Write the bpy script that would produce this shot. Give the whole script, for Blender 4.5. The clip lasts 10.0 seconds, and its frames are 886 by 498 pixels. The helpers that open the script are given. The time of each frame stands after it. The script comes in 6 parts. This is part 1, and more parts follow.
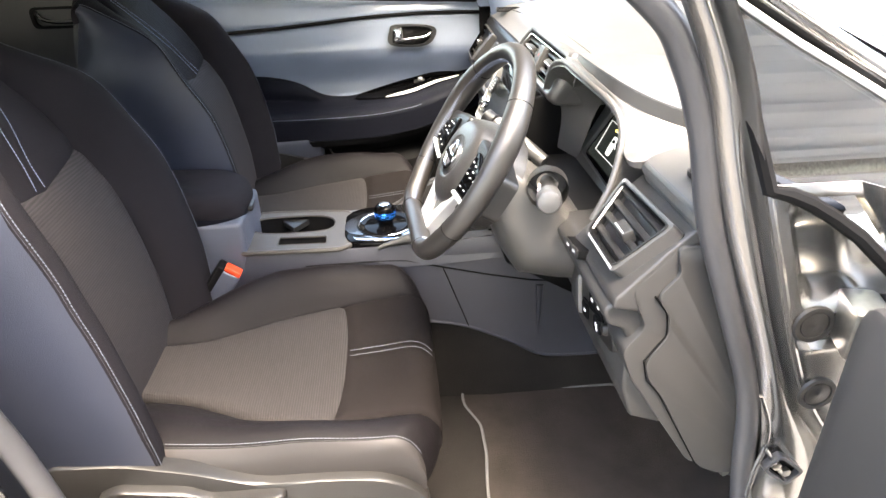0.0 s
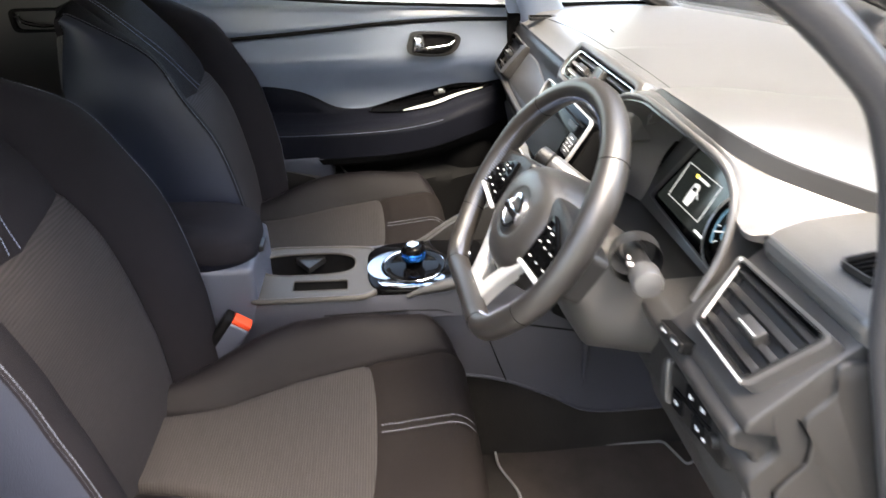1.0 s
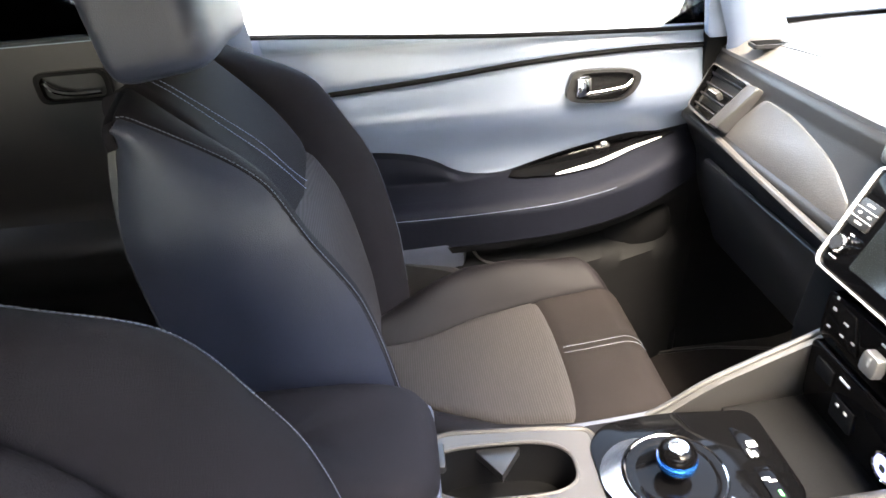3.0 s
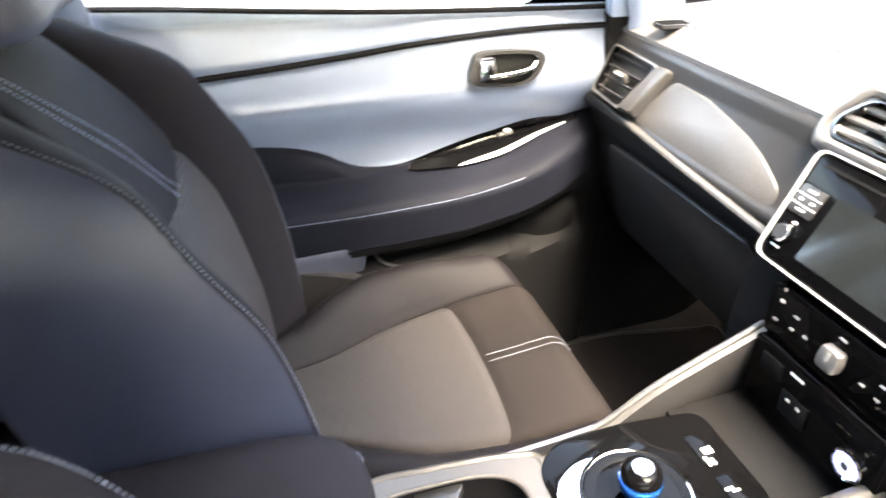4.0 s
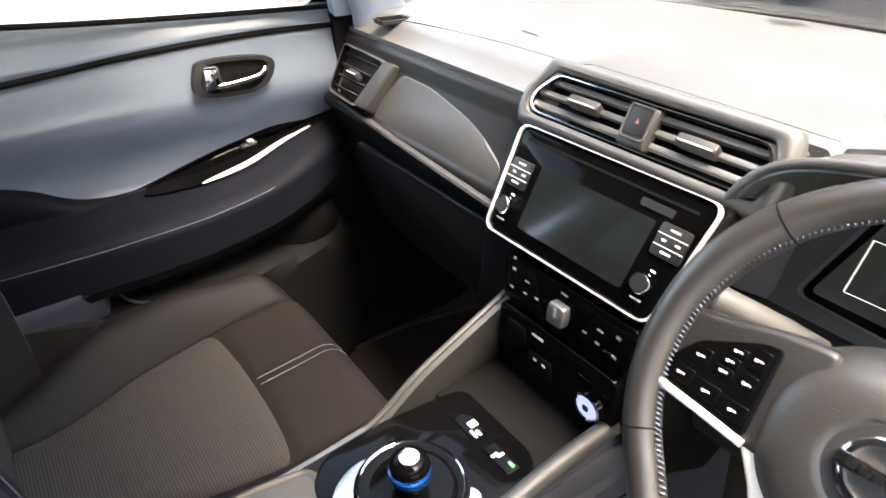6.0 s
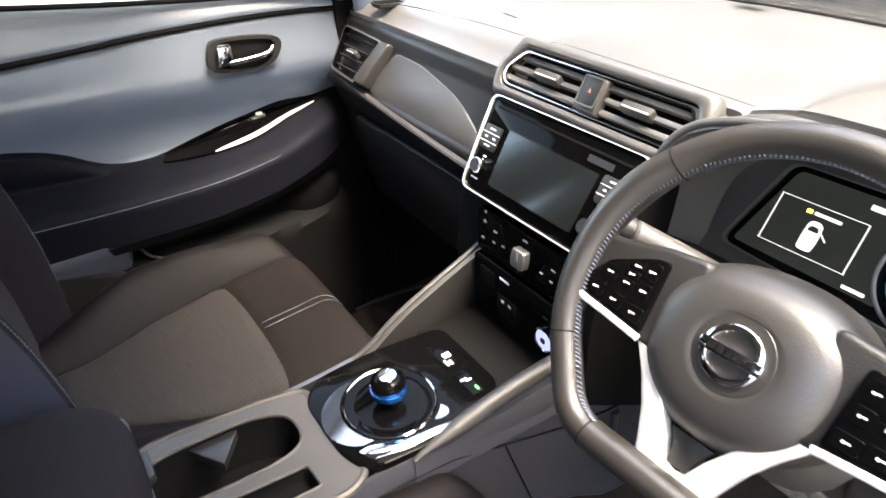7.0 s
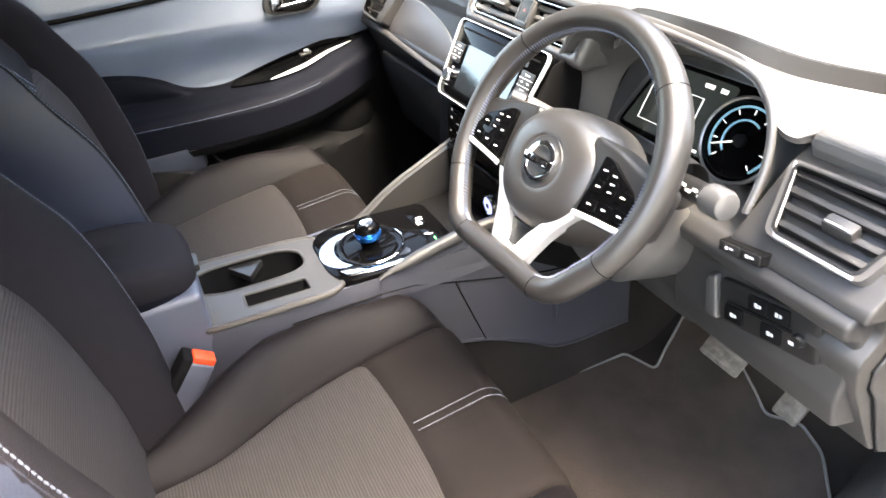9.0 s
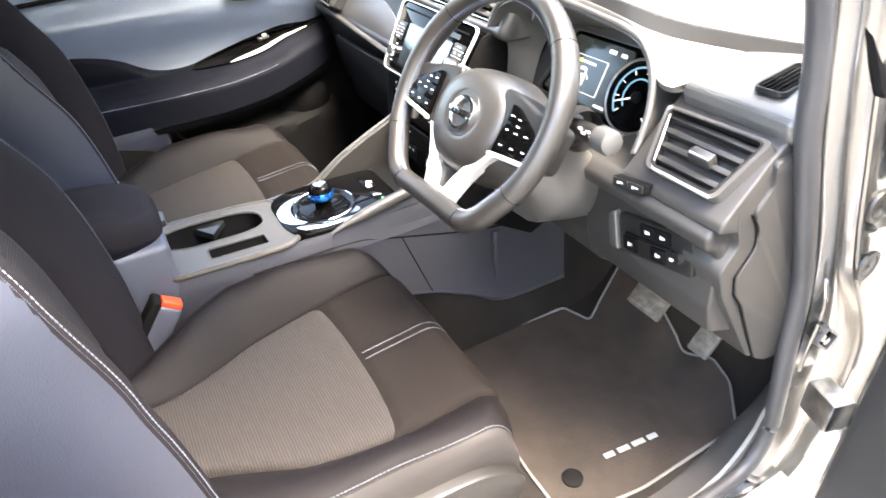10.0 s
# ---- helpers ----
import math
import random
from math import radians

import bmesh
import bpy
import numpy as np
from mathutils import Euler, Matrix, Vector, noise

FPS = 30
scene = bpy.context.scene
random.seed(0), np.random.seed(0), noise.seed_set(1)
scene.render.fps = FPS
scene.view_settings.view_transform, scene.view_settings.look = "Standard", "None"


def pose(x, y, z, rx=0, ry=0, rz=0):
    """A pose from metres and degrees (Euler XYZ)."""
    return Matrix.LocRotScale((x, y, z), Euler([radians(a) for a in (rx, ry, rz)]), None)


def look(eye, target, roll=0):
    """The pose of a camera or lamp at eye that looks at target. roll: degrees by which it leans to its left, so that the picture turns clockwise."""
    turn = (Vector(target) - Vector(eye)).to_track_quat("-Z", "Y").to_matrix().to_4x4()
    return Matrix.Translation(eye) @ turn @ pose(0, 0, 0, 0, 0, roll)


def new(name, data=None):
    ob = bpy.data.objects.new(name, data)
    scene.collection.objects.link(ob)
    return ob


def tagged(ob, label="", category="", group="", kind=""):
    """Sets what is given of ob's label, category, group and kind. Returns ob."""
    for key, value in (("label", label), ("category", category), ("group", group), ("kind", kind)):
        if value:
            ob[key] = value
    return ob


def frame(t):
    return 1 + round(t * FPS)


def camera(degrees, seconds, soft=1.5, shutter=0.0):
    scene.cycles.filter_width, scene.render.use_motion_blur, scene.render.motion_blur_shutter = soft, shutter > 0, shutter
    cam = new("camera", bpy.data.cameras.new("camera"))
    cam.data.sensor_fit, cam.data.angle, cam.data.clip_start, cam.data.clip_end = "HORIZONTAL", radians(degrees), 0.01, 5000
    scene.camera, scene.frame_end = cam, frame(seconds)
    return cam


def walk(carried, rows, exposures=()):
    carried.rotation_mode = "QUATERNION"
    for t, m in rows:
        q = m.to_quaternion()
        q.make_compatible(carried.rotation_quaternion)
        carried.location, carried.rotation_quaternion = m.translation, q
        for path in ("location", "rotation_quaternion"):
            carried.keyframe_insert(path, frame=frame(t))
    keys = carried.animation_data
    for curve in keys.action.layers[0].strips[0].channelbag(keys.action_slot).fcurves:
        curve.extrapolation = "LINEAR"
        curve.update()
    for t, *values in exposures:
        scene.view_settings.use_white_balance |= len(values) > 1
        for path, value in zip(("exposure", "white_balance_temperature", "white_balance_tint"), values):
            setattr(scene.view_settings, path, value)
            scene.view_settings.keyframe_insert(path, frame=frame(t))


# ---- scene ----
cam = camera(70.0, 10.0, shutter=0.4)
PATH = [
    (0, (-0.095, -1.303, 1.279), (0.039, 0.449, 0.325), -1.6),
    (0.5, (-0.111, -1.244, 1.277), (0.035, 0.506, 0.32), -0.3),
    (1, (-0.166, -1.099, 1.298), (-0.005, 0.636, 0.317), -0.7),
    (1.5, (-0.244, -0.969, 1.31), (-0.067, 0.758, 0.316), -0.9),
    (2, (-0.307, -0.831, 1.328), (-0.194, 0.896, 0.326), -1.8),
    (2.5, (-0.376, -0.664, 1.325), (-0.303, 1.062, 0.316), -2.7),
    (2.7, (-0.388, -0.603, 1.328), (-0.355, 1.124, 0.319), -4.8),
    (3.8, (-0.464, -0.425, 1.263), (-0.136, 1.246, 0.215), -0.8),
    (4, (-0.459, -0.397, 1.277), (0.005, 1.231, 0.212), -0.9),
    (4.5, (-0.395, -0.354, 1.279), (0.302, 1.218, 0.257), -0.8),
    (5, (-0.353, -0.336, 1.271), (0.533, 1.136, 0.249), -0.8),
    (5.5, (-0.35, -0.368, 1.266), (0.621, 1.04, 0.23), -0.9),
    (6, (-0.373, -0.418, 1.259), (0.629, 0.96, 0.211), 0.1),
    (6.2, (-0.379, -0.442, 1.257), (0.624, 0.931, 0.205), 0.4),
    (7.3, (-0.412, -0.61, 1.281), (0.497, 0.802, 0.195), -1.2),
    (7.5, (-0.401, -0.659, 1.282), (0.459, 0.784, 0.197), -2.6),
    (8, (-0.403, -0.772, 1.285), (0.384, 0.715, 0.202), -1.5),
    (8.5, (-0.397, -0.888, 1.283), (0.29, 0.644, 0.196), -3.8),
    (9, (-0.402, -0.94, 1.282), (0.286, 0.565, 0.159), -3.6),
    (9.5, (-0.429, -1.018, 1.286), (0.304, 0.461, 0.158), -3.9),
    (10, (-0.428, -1.094, 1.28), (0.341, 0.368, 0.151), -3.0),
]
walk(cam, [(t, look(eye, target, roll)) for t, eye, target, roll in PATH], exposures=[(0, 4.45, 7700, 10), (0.5, 4.3, 7700, 10), (1, 3.92, 7500, 10), (1.5, 4.11, 7400, 10), (2, 4.45, 7300, 10), (2.5, 4.8, 7400, 10), (3.8, 5.65, 8000, 10), (4.2, 5.5, 8000, 10), (4.6, 4.76, 7800, 10), (5.5, 4.08, 7800, 10), (7.5, 4.18, 7800, 10), (8, 4.23, 7800, 10), (8.5, 4.32, 7700, 10), (9, 4.67, 7600, 10), (9.5, 4.94, 7500, 10), (10, 4.92, 7500, 10)])

# ---------------------------------------------------------------- light
world = bpy.data.worlds.new("world")
scene.world = world
world.use_nodes = True
wn = world.node_tree
sky = wn.nodes.new("ShaderNodeTexSky")
sky.sky_type = "NISHITA"
sky.sun_disc = False
sky.sun_elevation, sky.sun_rotation = radians(68), radians(158)
sky.air_density, sky.dust_density = 1.0, 3.0
wn.links.new(sky.outputs[0], wn.nodes["Background"].inputs[0])
wn.nodes["Background"].inputs[1].default_value = 0.15
sun = new("sun", bpy.data.lights.new("sun", "SUN"))
sun.data.energy, sun.data.angle, sun.data.color = 0.65, radians(25), (1.0, 0.96, 0.9)
sun.matrix_world = look((1.2, -3.0, 8), (0, 0, 0))


# ---------------------------------------------------------------- materials
def material(name, base, rough=0.5, metal=0.0, grain=0.0, grain_size=400.0, vary=0.25, vary_size=6.0, spec=0.5, coat=0.0, sheen=0.0, emit=None, power=1.0):
    m = bpy.data.materials.new(name)
    m.use_nodes = True
    n, l = m.node_tree.nodes, m.node_tree.links
    p = n["Principled BSDF"]
    p.inputs["Roughness"].default_value = rough
    p.inputs["Metallic"].default_value = metal
    p.inputs["Specular IOR Level"].default_value = spec
    p.inputs["Coat Weight"].default_value = coat
    p.inputs["Sheen Weight"].default_value = sheen
    p.inputs["Base Color"].default_value = (*base, 1)
    tc = n.new("ShaderNodeTexCoord")
    if vary:
        big = n.new("ShaderNodeTexNoise")
        big.inputs["Scale"].default_value = vary_size
        big.inputs["Detail"].default_value = 6
        l.new(tc.outputs["Object"], big.inputs["Vector"])
        ramp = n.new("ShaderNodeMapRange")
        ramp.inputs["From Min"].default_value, ramp.inputs["From Max"].default_value = 0.3, 0.7
        ramp.inputs["To Min"].default_value, ramp.inputs["To Max"].default_value = 1 - vary, 1 + vary
        l.new(big.outputs["Fac"], ramp.inputs["Value"])
        mul = n.new("ShaderNodeVectorMath")
        mul.operation = "SCALE"
        mul.inputs[0].default_value = base
        l.new(ramp.outputs[0], mul.inputs["Scale"])
        l.new(mul.outputs[0], p.inputs["Base Color"])
        rr = n.new("ShaderNodeMapRange")
        rr.inputs["To Min"].default_value, rr.inputs["To Max"].default_value = rough * (1 - vary * 0.5), min(1, rough * (1 + vary * 0.5))
        l.new(big.outputs["Fac"], rr.inputs["Value"])
        l.new(rr.outputs[0], p.inputs["Roughness"])
    if grain:
        fine = n.new("ShaderNodeTexNoise")
        fine.inputs["Scale"].default_value = grain_size
        fine.inputs["Detail"].default_value = 3
        l.new(tc.outputs["Object"], fine.inputs["Vector"])
        bump = n.new("ShaderNodeBump")
        bump.inputs["Strength"].default_value, bump.inputs["Distance"].default_value = grain, 0.001
        l.new(fine.outputs["Fac"], bump.inputs["Height"])
        l.new(bump.outputs[0], p.inputs["Normal"])
    if emit:
        p.inputs["Emission Color"].default_value = (*emit, 1)
        p.inputs["Emission Strength"].default_value = power
    return m


def ribbed(name, light, dark, pitch, axis):
    """Woven cloth with fine ribs along one axis."""
    m = material(name, light, 0.9, grain=0.5, grain_size=900, vary=0, spec=0.12)
    n, l = m.node_tree.nodes, m.node_tree.links
    p = n["Principled BSDF"]
    tc = n.new("ShaderNodeTexCoord")
    wave = n.new("ShaderNodeTexWave")
    wave.bands_direction = axis
    wave.inputs["Scale"].default_value = 0.314 / pitch
    wave.inputs["Distortion"].default_value = 0.7
    wave.inputs["Detail"].default_value = 3
    wave.inputs["Detail Scale"].default_value = 3
    l.new(tc.outputs["Object"], wave.inputs["Vector"])
    patch = n.new("ShaderNodeTexNoise")
    patch.inputs["Scale"].default_value = 230
    patch.inputs["Detail"].default_value = 2
    slub = n.new("ShaderNodeMapping")
    slub.inputs["Scale"].default_value = (1, 0.14, 1)
    l.new(tc.outputs["Object"], slub.inputs["Vector"])
    l.new(slub.outputs[0], patch.inputs["Vector"])
    soft = n.new("ShaderNodeMapRange")
    soft.inputs["To Min"].default_value, soft.inputs["To Max"].default_value = 0.12, 0.88
    l.new(patch.outputs["Fac"], soft.inputs["Value"])
    mixf = n.new("ShaderNodeMath")
    mixf.operation = "MULTIPLY"
    l.new(wave.outputs["Fac"], mixf.inputs[0])
    l.new(soft.outputs[0], mixf.inputs[1])
    mix = n.new("ShaderNodeMix")
    mix.data_type = "RGBA"
    mix.inputs["A"].default_value, mix.inputs["B"].default_value = (*dark, 1), (*light, 1)
    gain = n.new("ShaderNodeMath")
    gain.operation, gain.inputs[1].default_value, gain.use_clamp = "MULTIPLY", 1.9, True
    l.new(mixf.outputs[0], gain.inputs[0])
    l.new(gain.outputs[0], mix.inputs["Factor"])
    l.new(mix.outputs["Result"], p.inputs["Base Color"])
    bump = n.new("ShaderNodeBump")
    bump.inputs["Strength"].default_value, bump.inputs["Distance"].default_value = 0.35, 0.001
    l.new(wave.outputs["Fac"], bump.inputs["Height"])
    l.new(bump.outputs[0], p.inputs["Normal"])
    return m


def glass(name, tint, rough=0.0, ior=1.5):
    m = bpy.data.materials.new(name)
    m.use_nodes = True
    n, l = m.node_tree.nodes, m.node_tree.links
    n.remove(n["Principled BSDF"])
    clear, gloss, mix, fres = n.new("ShaderNodeBsdfTransparent"), n.new("ShaderNodeBsdfGlossy"), n.new("ShaderNodeMixShader"), n.new("ShaderNodeFresnel")
    clear.inputs[0].default_value, gloss.inputs["Roughness"].default_value, fres.inputs[0].default_value = (*tint, 1), rough, ior
    l.new(fres.outputs[0], mix.inputs[0])
    l.new(clear.outputs[0], mix.inputs[1])
    l.new(gloss.outputs[0], mix.inputs[2])
    l.new(mix.outputs[0], n["Material Output"].inputs[0])
    return m


# lighter than the dark plastic itself, to carry the windscreen's light on the top
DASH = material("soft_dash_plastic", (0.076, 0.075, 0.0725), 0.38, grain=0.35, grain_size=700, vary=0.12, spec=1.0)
SEATTRIM = material("seat_side_plastic", (0.0145, 0.0137, 0.013), 0.35, grain=0.3, grain_size=800, vary=0.12)
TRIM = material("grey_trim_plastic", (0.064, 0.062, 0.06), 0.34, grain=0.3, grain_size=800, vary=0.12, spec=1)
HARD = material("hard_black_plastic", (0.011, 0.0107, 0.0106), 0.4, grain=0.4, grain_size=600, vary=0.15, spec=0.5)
# charcoal plastic made paler and bluer: the sky light on it is in the colour
DOORSKYLIT = material("skylit_door_plastic", (0.127, 0.155, 0.205), 0.3, grain=0.3, grain_size=700, vary=0.1, spec=1)
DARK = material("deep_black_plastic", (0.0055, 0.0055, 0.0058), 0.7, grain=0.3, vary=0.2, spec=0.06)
PAD = material("grained_pad", (0.042, 0.0415, 0.041), 0.42, grain=0.6, grain_size=450, vary=0.15, spec=0.7)
PIANO = material("piano_black", (0.0018, 0.0018, 0.002), 0.07, vary=0.1, spec=0.06)
GLOSSY = material("glossy_screen", (0.007, 0.0085, 0.0086), 0.1, vary=0.1, spec=1)
CHROME = material("bright_chrome", (0.8, 0.8, 0.8), 0.08, 1.0, vary=0.1)
SMOKED = material("smoked_chrome", (0.36, 0.36, 0.37), 0.09, 1.0, vary=0.1)
SPOKE = material("brushed_spoke_silver", (0.68, 0.68, 0.67), 0.36, 0.55, vary=0.08, grain=0.1)
SATIN = material("satin_silver", (0.72, 0.72, 0.71), 0.34, 0.3, vary=0.08, grain=0.1)
DIAL = material("dull_silver", (0.24, 0.24, 0.24), 0.35, 0.8, vary=0.05)
HUB = material("dark_hub_plastic", (0.031, 0.0298, 0.0288), 0.44, grain=0.3, grain_size=800, vary=0.12, spec=0.6)
COVER = material("airbag_cover_plastic", (0.026, 0.0243, 0.023), 0.36, grain=0.3, grain_size=800, vary=0.12, spec=0.7)
FRAME = material("silver_bezel", (0.8, 0.8, 0.8), 0.22, 0.45, vary=0.05)
PAINT = material("silver_grey_paint", (0.28, 0.275, 0.267), 0.2, 0.9, grain=0.08, grain_size=1500, vary=0.1, coat=0.6)
RUBBER = material("weatherstrip_rubber", (0.046, 0.0455, 0.048), 0.36, grain=0.3, vary=0.15)
# blue tint of the sky from the open door is mixed into this grey
CONSOLE = material("console_side_plastic", (0.033, 0.0345, 0.0445), 0.4, grain=0.35, grain_size=700, vary=0.12, spec=0.6)
BRONZE = material("bronze_grey_plastic", (0.056, 0.051, 0.046), 0.4, 0.3, grain=0.2, grain_size=900, vary=0.12, spec=0.35)
CARPET = material("black_carpet", (0.0165, 0.0148, 0.0138), 1, grain=1.0, grain_size=350, vary=0.35, spec=0.1)
MATPILE = material("floor_mat_pile", (0.034, 0.0285, 0.0255), 1, grain=1.0, grain_size=300, vary=0.18, vary_size=14, spec=0.1)
EDGING = material("mat_edging", (0.13, 0.132, 0.13), 0.9, grain=1.0, grain_size=800, vary=0.2)
LEATHER = material("wheel_leather", (0.018, 0.0162, 0.0148), 0.38, grain=0.22, grain_size=700, vary=0.15, spec=0.75)
BOLSTER = material("bolster_cloth", (0.0067, 0.0058, 0.0065), 0.5, grain=0.7, grain_size=800, vary=0.15, spec=0.08)
SIDELEATHER = material("seat_side_leather", (0.023, 0.0206, 0.02), 0.42, grain=0.4, grain_size=700, vary=0.12, spec=0.4)
# black vinyl; its blue is reflected sky put into the base colour
SIDEVINYL = material("seat_side_vinyl", (0.0175, 0.021, 0.034), 0.45, grain=0.5, grain_size=700, vary=0.12, spec=0.5)
PLAIN = material("plain_seat_cloth", (0.0096, 0.008, 0.0078), 0.85, grain=0.8, grain_size=900, vary=0.15, spec=0.05)
RIBX = ribbed("ribbed_seat_cloth", (0.0288, 0.0262, 0.0258), (0.0172, 0.0155, 0.0154), 0.0042, "X")
RIBY = ribbed("ribbed_back_cloth", (0.032, 0.0284, 0.0288), (0.0195, 0.0173, 0.018), 0.0042, "Z")
BLUEGREY = material("blue_grey_plastic", (0.055, 0.061, 0.08), 0.42, grain=0.3, grain_size=700, vary=0.12, spec=0.5)
BACKCLOTH = material("dark_back_cloth", (0.0125, 0.0112, 0.013), 0.85, grain=0.8, grain_size=900, vary=0.15, spec=0.05)
THREAD = material("pale_thread", (0.09, 0.1, 0.122), 0.7, vary=0.1)
BLUETHREAD = material("blue_thread", (0.14, 0.165, 0.23), 0.7, vary=0.1)
LIGHTPRINT = material("pale_print", (0.8, 0.8, 0.79), 0.5, vary=0.05)
GREYPRINT = material("grey_print", (0.3, 0.31, 0.31), 0.5, vary=0.05)
ORANGE = material("orange_plastic", (0.6, 0.055, 0.02), 0.5, vary=0.08, emit=(0.8, 0.08, 0.02), power=0.0, spec=0.2)
BLUEMETAL = material("blue_metal", (0.02, 0.2, 0.75), 0.15, 0.9, vary=0.05)
STEEL = material("worn_steel", (0.42, 0.41, 0.38), 0.35, 1.0, grain=0.4, vary=0.3, vary_size=40)
WORN = material("worn_pedal_rubber", (0.16, 0.145, 0.125), 0.6, grain=0.6, grain_size=250, vary=0.45, vary_size=60)
MIRROR = material("mirror_glass", (0.9, 0.9, 0.9), 0.02, 1.0, vary=0)
CLEAR = glass("clear_glass", (0.96, 0.98, 0.97))
VINYL = material("armrest_vinyl", (0.005, 0.0056, 0.009), 0.6, grain=0.4, grain_size=600, vary=0.12, spec=0.06)
DIMGLASS = glass("dark_quarter_glass", (0.34, 0.38, 0.37), ior=3.4)
TINTED = glass("tinted_glass", (0.78, 0.84, 0.82))
PRIVACY = glass("privacy_glass", (0.22, 0.24, 0.24))
PALEGREY = material("pale_grey_plastic", (0.38, 0.4, 0.45), 0.4, grain=0.2, vary=0.1)
HEADLINER = material("grey_headliner", (0.16, 0.158, 0.15), 0.95, grain=0.5, vary=0.08)
CONCRETE = material("grey_concrete", (0.2, 0.195, 0.185), 0.85, grain=0.6, grain_size=60, vary=0.2, vary_size=1.5)
SHEET = material("corrugated_sheet", (0.75, 0.77, 0.78), 0.4, 0.3, grain=0.1, vary=0.15, vary_size=1.0)
SCREENON = material("display_dark_blue", (0.009, 0.0105, 0.0102), 0.12, vary=0, emit=(0.006, 0.0075, 0.0075), power=0.2)
GLOWWHITE = material("display_white", (0.5, 0.5, 0.5), 0.4, vary=0, emit=(0.9, 0.95, 1.0), power=0.075)
GLOWBLUE = material("display_blue", (0.1, 0.2, 0.3), 0.4, vary=0, emit=(0.25, 0.6, 0.85), power=0.026)
GLOWSTART = material("start_button_blue", (0.2, 0.22, 0.5), 0.3, vary=0, emit=(0.3, 0.36, 0.95), power=0.11)
GLOWGREEN = material("green_lamp", (0.05, 0.4, 0.1), 0.4, vary=0, emit=(0.1, 0.8, 0.15), power=0.132)
GLOWYELLOW = material("yellow_lamp", (0.5, 0.4, 0.05), 0.4, vary=0, emit=(0.9, 0.7, 0.1), power=0.33)
REDPRINT = material("red_print", (0.3, 0.09, 0.08), 0.5, vary=0.1)


# ---------------------------------------------------------------- builders
def V(*a):
    return Vector(a)


def thing(name, at, label, category, group="", kind=""):
    ob = new(name)
    ob.location = at
    ob.empty_display_size = 0.05
    return tagged(ob, label, category, group, kind)


def part(name, bm, mat, parent=None, label="", smooth=True):
    me = bpy.data.meshes.new(name)
    bmesh.ops.recalc_face_normals(bm, faces=bm.faces)
    for f in bm.faces:
        f.smooth = smooth
    bm.to_mesh(me)
    bm.free()
    me.materials.append(mat)
    ob = new(name, me)
    if smooth:
        me.set_sharp_from_angle(angle=radians(38))
    if parent is not None:
        ob.parent = parent
        ob.matrix_parent_inverse = Matrix.Translation(-parent.location)
    if label:
        ob["label"] = label
    return ob


def solid(name, bm, mat, label, category, kind="", group="", smooth=True):
    """A thing of one mesh."""
    return tagged(part(name, bm, mat, None, "", smooth), label, category, group, kind)


def curve(points, n, closed=False):
    """Catmull-Rom through the points, n steps a span."""
    pts = [Vector(p) for p in points]
    out, m = [], len(pts)
    for i in range(m if closed else m - 1):
        if closed:
            a, b, c, d = pts[i - 1], pts[i], pts[(i + 1) % m], pts[(i + 2) % m]
        else:
            a, b, c, d = pts[max(i - 1, 0)], pts[i], pts[i + 1], pts[min(i + 2, m - 1)]
        for k in range(n):
            t = k / n
            out.append(0.5 * (2 * b + (c - a) * t + (2 * a - 5 * b + 4 * c - d) * t * t + (3 * b - a - 3 * c + d) * t ** 3))
    if not closed:
        out.append(pts[-1])
    return out


def grid(fn, nu, nv, us=(0, 1), vs=(0, 1), thick=0.0, bm=None):
    """A sheet fn(u, v); thick gives it depth along its normals, or along a given offset."""
    bm = bm or bmesh.new()

    def layer(off):
        return [[bm.verts.new(fn(us[0] + (us[1] - us[0]) * i / nu, vs[0] + (vs[1] - vs[0]) * j / nv) + off) for j in range(nv + 1)] for i in range(nu + 1)]
    rows = layer(Vector())
    faces = [bm.faces.new((rows[i][j], rows[i + 1][j], rows[i + 1][j + 1], rows[i][j + 1])) for i in range(nu) for j in range(nv)]
    if isinstance(thick, tuple):
        back = layer(Vector(thick))
        for i in range(nu):
            for j in range(nv):
                bm.faces.new((back[i][j], back[i][j + 1], back[i + 1][j + 1], back[i + 1][j]))
        for i in range(nu):
            bm.faces.new((rows[i][0], back[i][0], back[i + 1][0], rows[i + 1][0]))
            bm.faces.new((rows[i][nv], rows[i + 1][nv], back[i + 1][nv], back[i][nv]))
        for j in range(nv):
            bm.faces.new((rows[0][j], rows[0][j + 1], back[0][j + 1], back[0][j]))
            bm.faces.new((rows[nu][j], back[nu][j], back[nu][j + 1], rows[nu][j + 1]))
    elif thick:
        bmesh.ops.recalc_face_normals(bm, faces=bm.faces)
        bmesh.ops.solidify(bm, geom=faces, thickness=thick)
    return bm


def loft(rings, closed=True, caps=True, bm=None):
    bm = bm or bmesh.new()
    vs = [[bm.verts.new(p) for p in r] for r in rings]
    n = len(vs[0])
    for a, b in zip(vs, vs[1:]):
        for j in range(n if closed else n - 1):
            k = (j + 1) % n
            bm.faces.new((a[j], a[k], b[k], b[j]))
    if caps and closed:
        bm.faces.new(vs[0])
        bm.faces.new(list(reversed(vs[-1])))
    return bm


